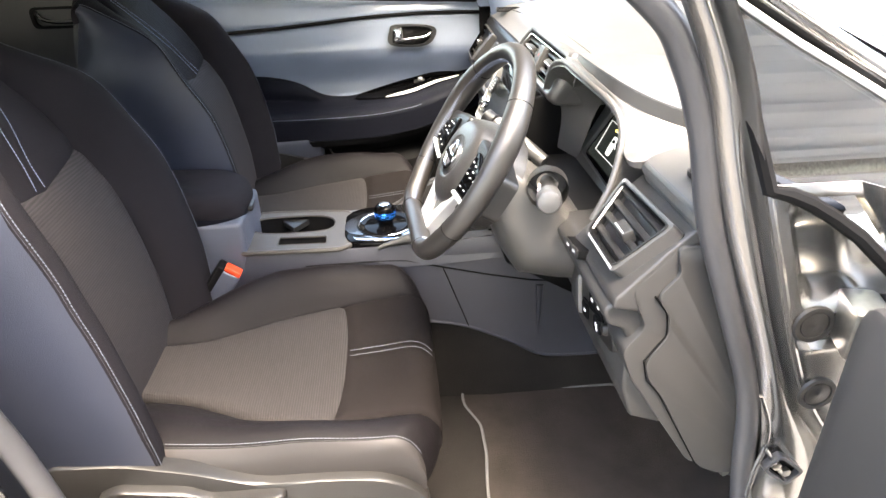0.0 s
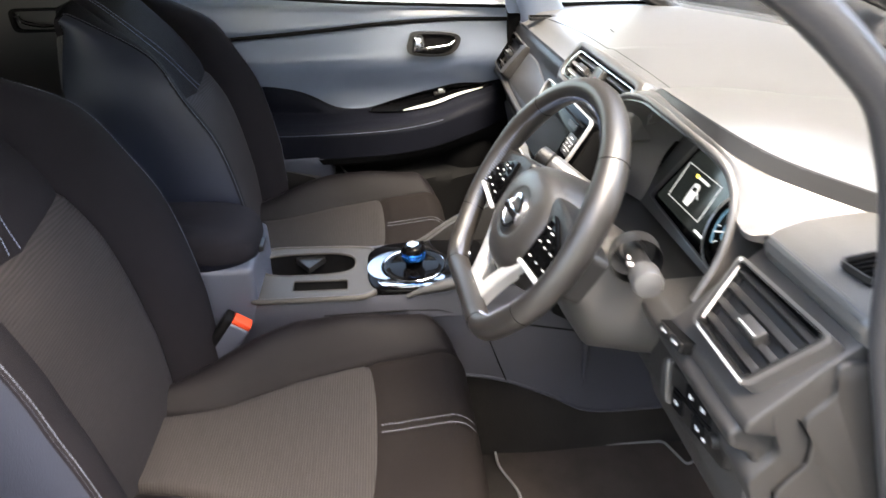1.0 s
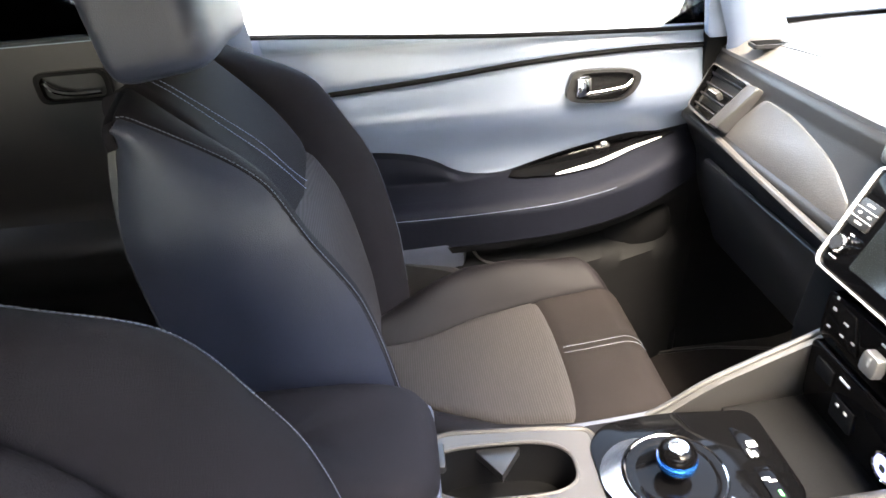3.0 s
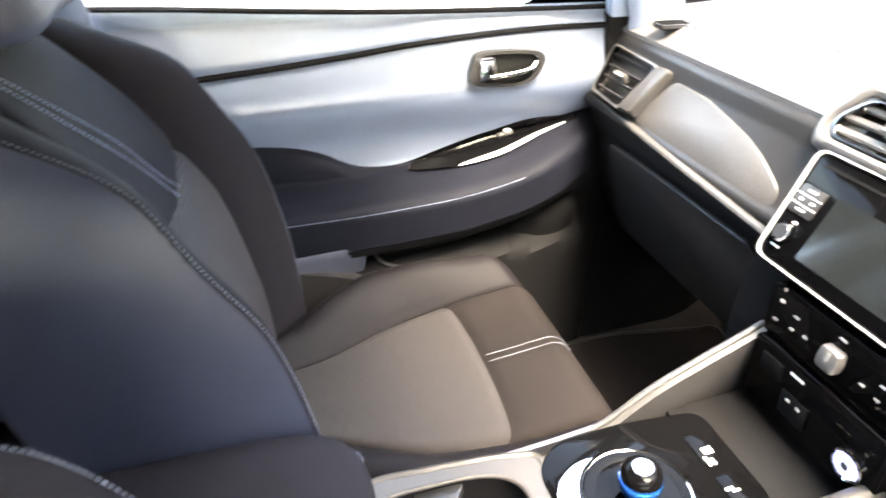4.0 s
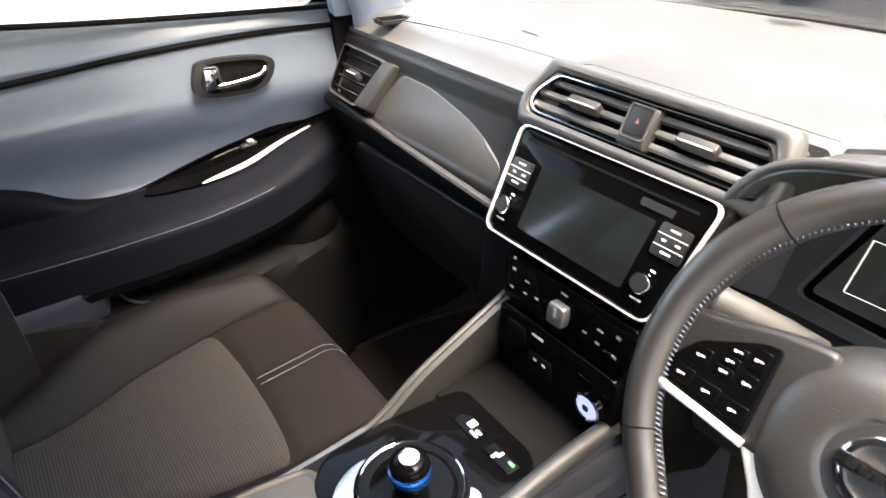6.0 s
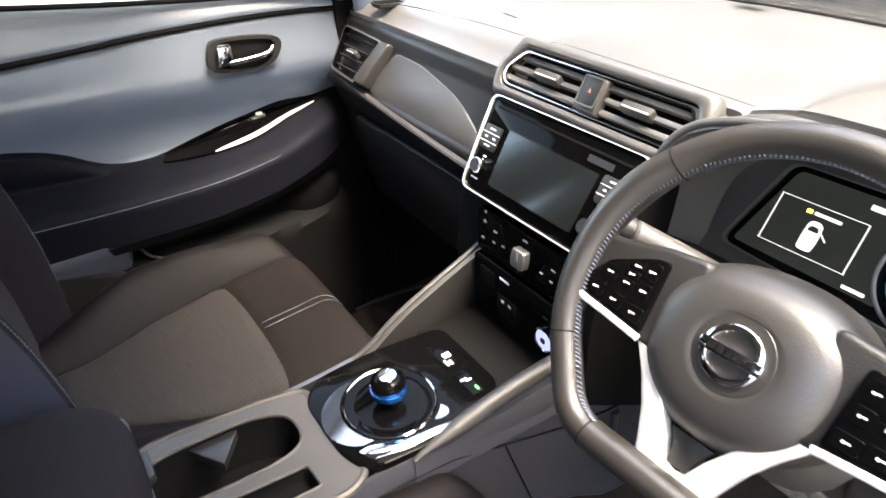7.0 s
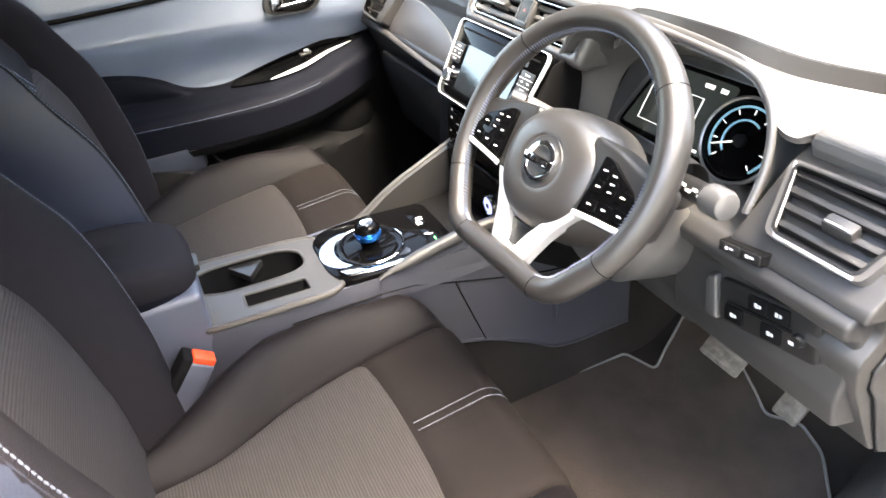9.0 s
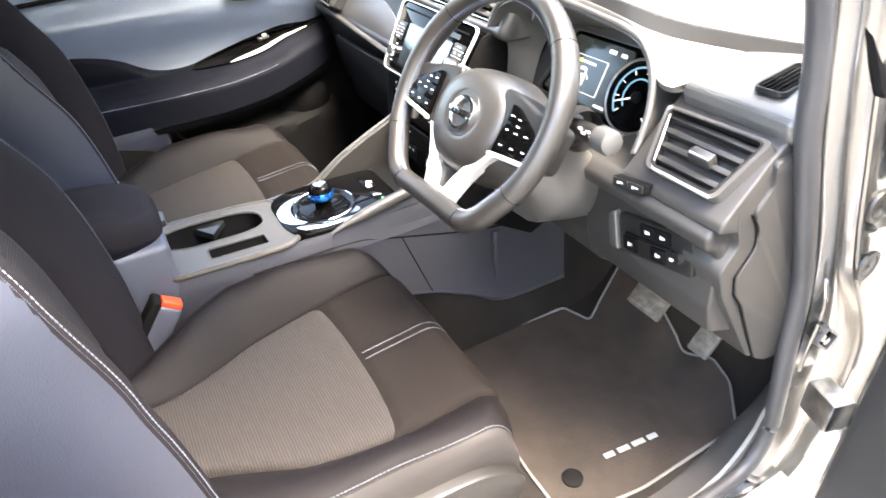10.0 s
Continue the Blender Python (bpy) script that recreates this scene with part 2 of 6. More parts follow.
def tube(points, r, n=8, closed=False, flat=1.0, up=None, bm=None, caps=True):
    """A tube along points; r a number or a list; flat squashes it along up."""
    pts = [Vector(p) for p in points]
    m, rings = len(pts), []
    up = Vector(up or (0, 0, 1))
    for i, p in enumerate(pts):
        d = (pts[(i + 1) % m] - pts[i - 1]) if closed else (pts[min(i + 1, m - 1)] - pts[max(i - 1, 0)])
        d.normalize()
        s = d.cross(up)
        if s.length < 1e-4:
            s = d.cross(Vector((1, 0.1, 0)))
        s.normalize()
        q = s.cross(d)
        rad = r[i] if isinstance(r, (list, tuple)) else r
        rings.append([p + rad * (math.cos(a) * s + flat * math.sin(a) * q) for a in (2 * math.pi * k / n for k in range(n))])
    if closed:
        rings.append(rings[0])
        bm = loft(rings, True, False, bm)
        bmesh.ops.remove_doubles(bm, verts=bm.verts, dist=1e-6)
        return bm
    return loft(rings, True, caps, bm)


def frm(origin, right, up):
    r = Vector(right).normalized()
    n = r.cross(Vector(up)).normalized()
    u = n.cross(r)
    m = Matrix((r, u, n)).transposed().to_4x4()
    m.translation = origin
    return m


def box(m, sx, sy, sz, bevel=0.002, seg=2, at=(0, 0, 0), bm=None):
    """A bevelled box in the frame m, centred at `at`."""
    b = bmesh.new()
    bmesh.ops.create_cube(b, size=1.0)
    bmesh.ops.scale(b, vec=(sx, sy, sz), verts=b.verts)
    if bevel:
        bmesh.ops.bevel(b, geom=b.edges[:], offset=min(bevel, 0.49 * min(sx, sy, sz)), segments=seg, profile=0.5, affect="EDGES")
    bmesh.ops.transform(b, matrix=m @ Matrix.Translation(at), verts=b.verts)
    return join(bm, b)


def join(bm, b):
    if bm is None:
        return b
    me = bpy.data.meshes.new("join")
    b.to_mesh(me)
    b.free()
    bm.from_mesh(me)
    bpy.data.meshes.remove(me)
    return bm


def rounded(pts, r, n=4):
    """Rounds the corners of a flat polygon of 2D points."""
    out, m = [], len(pts)
    for i in range(m):
        a, b, c = Vector(pts[i - 1]), Vector(pts[i]), Vector(pts[(i + 1) % m])
        rr = r[i] if isinstance(r, (list, tuple)) else r
        d1, d2 = (a - b), (c - b)
        k1, k2 = min(rr, d1.length * 0.48), min(rr, d2.length * 0.48)
        p, q = b + d1.normalized() * k1, b + d2.normalized() * k2
        for j in range(n + 1):
            t = j / n
            out.append((1 - t) ** 2 * p + 2 * t * (1 - t) * b + t * t * q)
    return out


def rect(w, h, r=0.0, cx=0.0, cy=0.0, n=4):
    p = [(cx - w / 2, cy - h / 2), (cx + w / 2, cy - h / 2), (cx + w / 2, cy + h / 2), (cx - w / 2, cy + h / 2)]
    return rounded(p, r, n) if r else [Vector(q) for q in p]


def slab(m, outline, z0, z1, bevel=0.0, bm=None):
    """A plate with a flat outline, from z0 to z1 along the frame's normal, its upper rim rounded by bevel."""
    o = [Vector((p[0], p[1], 0)) for p in outline]
    c = sum(o, Vector()) / len(o)
    levels = [(0, z0), (0, z1)]
    if bevel:
        levels = [(0, z0), (0, z1 - bevel), (0.3 * bevel, z1 - 0.3 * bevel), (bevel, z1)]
    rings = []
    for ins, z in levels:
        ring = []
        for p in o:
            d = c - p
            k = min(ins / max(d.length, 1e-6), 0.9)
            ring.append(m @ Vector((p.x + d.x * k, p.y + d.y * k, z)))
        rings.append(ring)
    return loft(rings, True, True, bm)


def cut(m, outline, z0, z1, bevel=0.0015, seg=2):
    """A plate of any outline with its upper rim bevelled."""
    b = bmesh.new()
    lo = [b.verts.new(m @ V(p[0], p[1], z0)) for p in outline]
    hi = [b.verts.new(m @ V(p[0], p[1], z1)) for p in outline]
    n = len(lo)
    for i in range(n):
        b.faces.new((lo[i], lo[(i + 1) % n], hi[(i + 1) % n], hi[i]))
    b.faces.new(list(reversed(lo)))
    top = b.faces.new(hi)
    bmesh.ops.recalc_face_normals(b, faces=b.faces)
    if bevel:
        bmesh.ops.bevel(b, geom=list(top.edges), offset=bevel, segments=seg, profile=0.5, affect="EDGES", clamp_overlap=True)
    return b


def rim(m, outer, inner, z0, z1, bm=None):
    """A frame between two outlines with as many points each."""
    def lift(o, z):
        return [m @ Vector((p[0], p[1], z)) for p in o]
    b = loft([lift(outer, z0), lift(outer, z1), lift(inner, z1), lift(inner, z0), lift(outer, z0)], True, False)
    bmesh.ops.remove_doubles(b, verts=b.verts, dist=1e-6)
    return join(bm, b)


def lathe(m, profile, n=32, bm=None):
    rings = [[m @ Vector((r * math.cos(a), r * math.sin(a), z)) for a in (2 * math.pi * k / n for k in range(n))] for r, z in profile]
    b = loft(rings, True, False)
    for (r, z), ring in ((profile[0], 0), (profile[-1], len(profile) - 1)):
        if r <= 0.004:
            b.verts.ensure_lookup_table()
            b.faces.new([b.verts[ring * n + k] for k in range(n)])
    return join(bm, b)


def prism(profile, y0, y1, bevel=0.0, seg=2):
    """A profile of (x, z) drawn out along y."""
    b = bmesh.new()
    a = [b.verts.new((x, y0, z)) for x, z in profile]
    c = [b.verts.new((x, y1, z)) for x, z in profile]
    n = len(profile)
    for i in range(n):
        b.faces.new((a[i], a[(i + 1) % n], c[(i + 1) % n], c[i]))
    b.faces.new(a)
    b.faces.new(list(reversed(c)))
    if bevel:
        bmesh.ops.recalc_face_normals(b, faces=b.faces)
        bmesh.ops.bevel(b, geom=b.edges[:], offset=bevel, segments=seg, profile=0.5, affect="EDGES")
    return b


def stitches(points, length=0.0045, gap=0.0012, r=0.0008, bm=None, lift=(0, 0, 0)):
    """Short thread dashes along a line of points."""
    bm = bm or bmesh.new()
    pts = [Vector(p) + Vector(lift) for p in points]
    walked, start = 0.0, None
    step = 0.0012
    line = []
    for a, b in zip(pts, pts[1:]):
        k = max(1, int((b - a).length / step))
        line += [a.lerp(b, i / k) for i in range(k)]
    per, on = int((length + gap) / step), int(length / step)
    for i in range(0, len(line) - on, per):
        p, q = line[i], line[i + on]
        d = (q - p)
        if d.length < 1e-5:
            continue
        tube([p, p.lerp(q, 0.5), q], [r * 0.6, r, r * 0.6], 4, bm=bm)
    return bm


def mix(a, b, t):
    return a + (b - a) * t


def ease(a, b, x):
    t = max(0.0, min(1.0, (x - a) / (b - a)))
    return t * t * (3 - 2 * t)


def table(rows, x):
    """Smooth look-up in rows of (x, value), by Hermite spans."""
    n = len(rows)
    if x <= rows[0][0]:
        return rows[0][1]
    if x >= rows[-1][0]:
        return rows[-1][1]
    k = next(i for i in range(n - 1) if x <= rows[i + 1][0])

    def slope(i):
        a, b = rows[max(i - 1, 0)], rows[min(i + 1, n - 1)]
        return (b[1] - a[1]) / (b[0] - a[0])
    (p, u), (q, v) = rows[k], rows[k + 1]
    h = q - p
    t = (x - p) / h
    return (2 * t ** 3 - 3 * t * t + 1) * u + (t ** 3 - 2 * t * t + t) * h * slope(k) + (3 * t * t - 2 * t ** 3) * v + (t ** 3 - t * t) * h * slope(k + 1)


# ---------------------------------------------------------------- ground and surroundings
solid("ground", box(pose(0, 0, -0.05), 300, 300, 0.1, 0), CONCRETE, "pale concrete yard under the parked car", "ground", kind="structure", smooth=False)


def carport():
    """A ribbed sheet roof on posts that stands beside the car, over the open door's yard."""
    t = thing("carport", (0, -8, 0), "open carport with a ribbed sheet-metal roof on steel posts", "carport")

    def sheet(u, v):
        y = mix(-3.0, -9, v)
        rib = 0.06 * ease(0.3, 0.42, (y / 0.5) % 1) * ease(0.95, 0.8, (y / 0.5) % 1)
        return V(mix(-7, 6, u), y, mix(2.85, 2.45, v) + rib)
    part("roof", grid(sheet, 2, 300, thick=0.008), SHEET, t, "pale grey ribbed sheet roof", smooth=False)
    for y in (-3.2, -5.9, -8.7):
        part("beam", box(pose(-0.5, y, 2.72 - 0.06 * (-3.0 - y)), 13, 0.08, 0.14, 0.01), STEEL, t)
    for x in (-6.5, -1.5, 5.5):
        part("post", box(pose(x, -8.7, 1.15), 0.1, 0.1, 2.3, 0.01), STEEL, t)
    for x in (-6.5, 5.5):
        part("post", box(pose(x, -3.2, 1.33), 0.1, 0.1, 2.66, 0.01), STEEL, t)


carport()

# ---------------------------------------------------------------- car body
DRV, PAS = -0.36, 0.36
solid("floor", grid(lambda u, v: V(mix(-2.0, 1.0, u), mix(-0.72, 0.72, v), 0.225 + 0.3 * ease(0.45, 0.85, mix(-2.0, 1.0, u))), 60, 20, thick=-0.02), CARPET, "black carpeted floor of the car", "floor", kind="structure")

# roof lining and outer skin
def roof(u, v):
    x, y = mix(-1.9, -0.1, u), mix(-0.56, 0.56, v)
    return V(x, y, 1.48 - 0.06 * (y / 0.56) ** 2 - 0.05 * ease(-0.6, -0.1, x) - 0.08 * ease(-1.2, -1.9, x))


solid("ceiling", grid(roof, 16, 12, thick=0.02), HEADLINER, "pale cloth headliner of the car roof", "ceiling", kind="structure")
solid("rear_bulkhead", box(pose(-1.95, 0, 0.72), 0.08, 1.4, 1.0, 0.02), DARK, "dark rear wall of the cabin", "wall", kind="structure")
solid("firewall", box(pose(1.0, 0, 0.6), 0.05, 1.45, 0.8, 0.01), DARK, "dark bulkhead ahead of the footwells", "wall", kind="structure")


# the passenger wall is blacker: its footwell's shade is put into the colour
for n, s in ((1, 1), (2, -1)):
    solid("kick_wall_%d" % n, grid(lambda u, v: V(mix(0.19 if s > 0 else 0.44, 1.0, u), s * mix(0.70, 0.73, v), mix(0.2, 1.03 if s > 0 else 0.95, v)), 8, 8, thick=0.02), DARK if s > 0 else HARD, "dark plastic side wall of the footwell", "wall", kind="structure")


def rail(s):
    return tube(curve([V(-0.1, s * 0.55, 1.41), V(-0.5, s * 0.575, 1.435), V(-1.2, s * 0.575, 1.425), V(-1.95, s * 0.53, 1.34)], 6), 0.035, 8)


solid("roof_rail_1", rail(1), HEADLINER, "pale padded roof side rail", "trim", kind="structure")
solid("roof_rail_2", rail(-1), HEADLINER, "pale padded roof side rail over the open door", "trim", kind="structure")
solid("tailgate", grid(lambda u, v: V(-1.97 - 0.1 * (1 - u), mix(-0.72, 0.72, v), mix(0.3, 1.42, u)), 8, 8, thick=0.04), DARK, "dark inner side of the tailgate", "wall", kind="structure")
solid("rear_side_wall", grid(lambda u, v: V(mix(-1.95, -0.66, u), -0.74 + 0.0 * v, mix(0.25, 1.1, v)), 8, 10, thick=-0.05), PAINT, "closed rear door behind the driver's seat", "car door", kind="structure")


def shield(u, v):
    y = mix(-0.66, 0.66, v) * mix(1.0, 0.86, u)
    x = mix(0.86, -0.1, u) - 0.16 * (y / 0.66) ** 2 * mix(1, 0.4, u)
    return V(x, y, mix(1.02, 1.43, u) - 0.02 * (y / 0.66) ** 2)


ws = solid("windscreen", grid(shield, 10, 16, thick=0.004), CLEAR, "clear curved windscreen over the dashboard", "windscreen", kind="structure")
ws.visible_shadow = False
solid("windscreen_seal", tube([shield(0, i / 20) + V(0.01, 0, 0) for i in range(21)], 0.016, 8), RUBBER, "black seal along the windscreen base", "trim", kind="structure")
solid("bonnet", grid(lambda u, v: V(mix(0.9, 1.8, u) - 0.12 * (2 * v - 1) ** 2, mix(-0.78, 0.78, v), 0.98 - 0.2 * u * u - 0.05 * (2 * v - 1) ** 2), 12, 12, thick=-0.01), PAINT, "silver grey bonnet beyond the windscreen", "bonnet", kind="structure")
sticker = solid("windscreen_sticker", slab(frm(shield(0.04, 0.62) + V(-0.012, 0, 0.01), (0, -1, 0), (-0.9, 0, 0.42)), rect(0.06, 0.045, 0.004), 0, 0.0015), REDPRINT, "small red sticker inside the windscreen", "sticker")


def pillar(side):
    """The slim front leg of the split windscreen pillar."""
    s = side
    if s > 0:
        return tube(curve([V(0.68, 0.7, 0.99), V(0.45, 0.68, 1.13), V(0.2, 0.635, 1.26), V(-0.1, 0.575, 1.4), V(-0.45, 0.55, 1.45)], 6), 0.026, 10)
    return tube(curve([V(0.74, -0.688, 0.93), V(0.37, -0.703, 1.13), V(0.2, -0.672, 1.23), V(-0.1, -0.622, 1.39), V(-0.45, -0.57, 1.45)], 6), 0.013, 10)


solid("a_pillar_1", pillar(1), HARD, "black slim front pillar of the windscreen", "pillar", kind="structure")
solid("a_pillar_2", pillar(-1), HARD, "black slim front pillar beside the open door", "pillar", kind="structure")
rings = []
for x, y, z, w in ((0.3, 0.7, 0.95, 0.07), (0.27, 0.685, 1.03, 0.052), (0.22, 0.665, 1.12, 0.045), (0.08, 0.63, 1.25, 0.04), (-0.12, 0.585, 1.39, 0.04)):
    rings.append([V(x + w * math.cos(a) * 1.0, y + 0.022 * math.sin(a), z + 0.35 * w * math.cos(a)) for a in (2 * math.pi * k / 16 for k in range(16))])
solid("pillar_trim", loft(rings), DOORSKYLIT, "grey padded pillar trim beside the dashboard, tinted with sky light", "trim", kind="structure")


# ---------------------------------------------------------------- passenger door
def door_belt(x):
    return table([(-1.6, 1.13), (-0.62, 1.07), (-0.417, 1.053), (-0.196, 1.037), (0.15, 1.021), (0.22, 1.019)], x)


def door_arm(x):
    """Height of the armrest's upper edge."""
    return table([(-0.7, 0.738), (-0.35, 0.733), (-0.15, 0.738), (-0.03, 0.756), (0.05, 0.779), (0.1, 0.788), (0.22, 0.812)], x)


def door_line(x):
    """Lower border of the soft panel, over the padded shoulder and the hollow of the switches."""
    return table([(-0.7, 0.84), (-0.491, 0.822), (-0.448, 0.815), (-0.404, 0.803), (-0.361, 0.784), (-0.335, 0.768), (-0.3, 0.753), (-0.25, 0.747), (-0.2, 0.751), (-0.138, 0.768), (-0.083, 0.782), (-0.027, 0.794), (0.042, 0.803), (0.114, 0.81), (0.22, 0.83)], x)


def door_crease(x):
    return table([(-0.7, 0.948), (-0.446, 0.962), (-0.296, 0.973), (-0.212, 0.981), (-0.123, 0.987), (-0.027, 0.991), (0.075, 0.992), (0.22, 0.988)], x)


def door_face(x, z):
    """How far the inner door panel stands from the centre line."""
    a, b, line = door_arm(x), door_belt(x), door_line(x)
    crease = door_crease(x)
    # leaning sill above the crease, a bulge below it, then a hollow down to the armrest
    y = 0.722 + 0.014 * ease(crease + 0.006, b, z)
    y += 0.005 * math.exp(-((z - crease) / 0.006) ** 2)
    y -= 0.02 * ease(crease, 0.895, z)
    y += 0.046 * ease(0.9, 0.785, z) * ease(a - 0.03, a + 0.02, z)
    # padded shoulder behind, hollow round the switches in front
    k = max(0.0, min(1.0, (line - z) / max(line - a, 0.01)))
    rear = ease(-0.22, -0.32, x)
    y -= rear * (0.012 * ease(0, 0.12, k) + 0.014 * math.sin(math.pi * k)) * ease(a - 0.03, a, z)
    y += 0.014 * ease(-0.24, -0.12, x) * ease(0, 0.25, k) * ease(a - 0.01, a + 0.04, z)
    arm = ease(0.24, 0.02, x) * ease(a + 0.012, a - 0.012, z)
    low = a - 0.1
    y -= 0.085 * arm * (1 - 0.75 * ease(low, low - 0.05, z))
    y -= 0.05 * ease(0.6, 0.56, z) * ease(0.25, 0.1, x)
    return y


def door():
    t = thing("passenger_door", (-0.2, 0.75, 0.3), "closed passenger door with grey soft inner panel and black armrest", "car door")
    X0, X1 = -0.70, 0.215

    def rows(z0, z1, lifted=0.0):
        def fn(u, v):
            x = mix(X0, X1, u)
            z = mix(z0(x), z1(x), v)
            return V(x, door_face(x, z) - lifted, z)
        return fn
    crease = door_crease
    part("upper_trim", grid(rows(lambda x: crease(x) + 0.004, door_belt), 50, 10, thick=(0, 0.012, 0)), DOORSKYLIT, t, "grey padded sill below the window")
    part("panel", grid(rows(door_line, crease), 110, 40, thick=(0, 0.012, 0)), DOORSKYLIT, t, "soft grey door panel tinted with sky light")
    # same tone as the panel above; dark VINYL puts the hollow's shade into colour
    part("shoulder", grid(rows(lambda x: door_arm(x) - 0.004, lambda x: door_line(x) - 0.0005, 0.0005), 110, 30, thick=(0, 0.012, 0)), VINYL, t, "padded shoulder above the armrest, darkened for the shade in its hollow")
    part("crease", tube([V(x, door_face(x, crease(x)) - 0.001, crease(x) + 0.002) for x in (mix(X0, X1, i / 30) for i in range(31))], 0.0075, 8, flat=0.8), DARK, t)
    part("armrest", grid(rows(lambda x: door_arm(x) - 0.09, lambda x: door_arm(x) - 0.002, 0.001), 60, 16, thick=(0, 0.012, 0)), VINYL, t, "padded armrest with stitched seam")
    part("lower_panel", grid(rows(lambda x: 0.19, lambda x: door_arm(x) - 0.092), 60, 24, thick=(0, 0.012, 0)), DARK, t, "hard black lower door panel")
    seam = [V(x, door_face(x, door_arm(x) - 0.02) - 0.0025, door_arm(x) - 0.02) for x in (mix(X0, 0.0, i / 40) for i in range(41))]
    part("stitching", stitches(seam), BLUETHREAD, t)
    # belt seal and the inner shell
    part("window_seal", tube([V(x, 0.728, door_belt(x) + 0.004) for x in (mix(-0.7, 0.3, i / 20) for i in range(21))], 0.005, 6), DARK, t)
    part("shell", box(pose(-0.24, 0.80, 0.62), 1.0, 0.08, 0.72, 0.03), PAINT, t, "silver grey outer door skin")
    # pull handle in its cup
    m = frm((-0.018, 0.69, 0.935), (1, 0, -0.03), (0, 0.05, 1))
    oval = [V(-0.062, -0.026), V(0.03, -0.03), V(0.066, -0.004), V(0.058, 0.026), V(-0.045, 0.03), V(-0.066, 0.012)]
    out = curve([(p.x, p.y, 0) for p in oval], 5, True)
    inn = [p * 0.86 for p in out]
    cup = part("handle_cup", rim(m, [p * 1.05 for p in out], inn, -0.016, 0.0), HARD, t, "recessed handle surround")
    part("cup_back", slab(m, inn, -0.012, -0.006), DARK, cup)
    h = part("door_handle", tube(curve([m @ V(-0.052, -0.016, 0.0), m @ V(-0.035, -0.012, 0.006), m @ V(0.0, -0.008, 0.008), m @ V(0.04, -0.002, 0.006), m @ V(0.054, 0.008, 0.0)], 5), 0.0065, 10, flat=0.8), CHROME, t, "bright chrome pull handle")
    part("lock_tab", slab(m, rounded([(-0.06, -0.022), (-0.026, -0.018), (-0.03, 0.024), (-0.058, 0.022)], 0.007), -0.01, 0.011, 0.004), CHROME, h)
    # window switch panel, a slim leaf of gloss black
    def leaf(u, v):
        x = mix(-0.21, 0.155, u)
        w = math.sin(math.pi * u) ** 0.7
        base = door_arm(x) + 0.006
        a = mix(-0.002, 0.034, v) * w
        return V(x, door_face(x, base + a) - 0.004 - 0.02 * (1 - v) * w * ease(0.2, -0.05, x), base + a)
    sw = part("switch_panel", grid(leaf, 30, 6, thick=0.004), PIANO, t, "gloss black window switch panel")
    mm = Matrix.Translation(leaf(0.575, 0.55) + V(0, -0.004, 0)) @ frm((0, 0, 0), (1, 0.0, 0.16), (0, 0.8, 0.6))
    part("window_switch", box(mm, 0.034, 0.018, 0.012, 0.004), HARD, sw)
    part("switch_tab", box(mm, 0.014, 0.012, 0.01, 0.003, at=(0.004, 0, 0.008)), GREYPRINT, sw)
    # silver strip added in place of the sky's reflection on the gloss black
    def plate(u, v):
        x = mix(-0.11, 0.125, u)
        w = 0.009 * math.sin(math.pi * (0.04 + 0.92 * u ** 0.8)) ** 0.8
        p = leaf((x + 0.21) / 0.365, 0.0)
        return p + V(0, -0.0025 + 0.3 * w * v, 0.003 + w * v)
    part("sky_glint_strip", grid(plate, 24, 3, thick=(0, 0.002, 0)), SATIN, sw, "silver strip standing for the sky mirrored in the panel")
    # lower grab recess, pocket and loudspeaker
    part("grab_bar", loft([[V(x, y - dy - 0.028, z - dz + 0.014) for y, z in ((0.73, 0.652), (0.665, 0.65), (0.648, 0.643), (0.645, 0.634), (0.652, 0.612), (0.68, 0.545), (0.7, 0.52))] for x, dy, dz in ((-0.7, 0, 0.03), (-0.5, 0.004, 0.012), (-0.36, 0.002, 0.002), (-0.325, -0.004, 0.002), (-0.315, -0.03, 0.006))]), BLUEGREY, t, "blue grey grab edge")
    lip = curve([V(-0.305, 0.66, 0.615), V(-0.28, 0.648, 0.582), V(-0.2, 0.645, 0.555), V(-0.1, 0.643, 0.532), V(-0.007, 0.643, 0.514), V(0.03, 0.643, 0.508), V(0.054, 0.648, 0.534), V(0.075, 0.662, 0.556)], 5)
    part("pocket_lip", tube(lip, [mix(0.003, 0.007, ease(0.3, 1, i / (len(lip) - 1))) for i in range(len(lip))], 8), HUB, t)
    part("pocket_bulge", grid(lambda u, v: V(0.07 + 0.085 * math.cos(math.pi * u) * math.sin(math.pi * (0.02 + 0.96 * v)), 0.7 - 0.045 * math.sin(math.pi * u) * math.sin(math.pi * (0.02 + 0.96 * v)), 0.61 + 0.085 * math.cos(math.pi * (0.02 + 0.96 * v))), 18, 14, thick=(0, 0.004, 0)), DARK, t, "rounded moulding behind the pocket")
    part("speaker_grille", lathe(frm((0.02, 0.655, 0.5), (1, 0, 0), (0, 0, 1)), [(0.075, -0.01), (0.075, 0.004), (0.066, 0.009), (0.02, 0.012), (0.004, 0.012)], 32), DARK, t)
    return t


door()

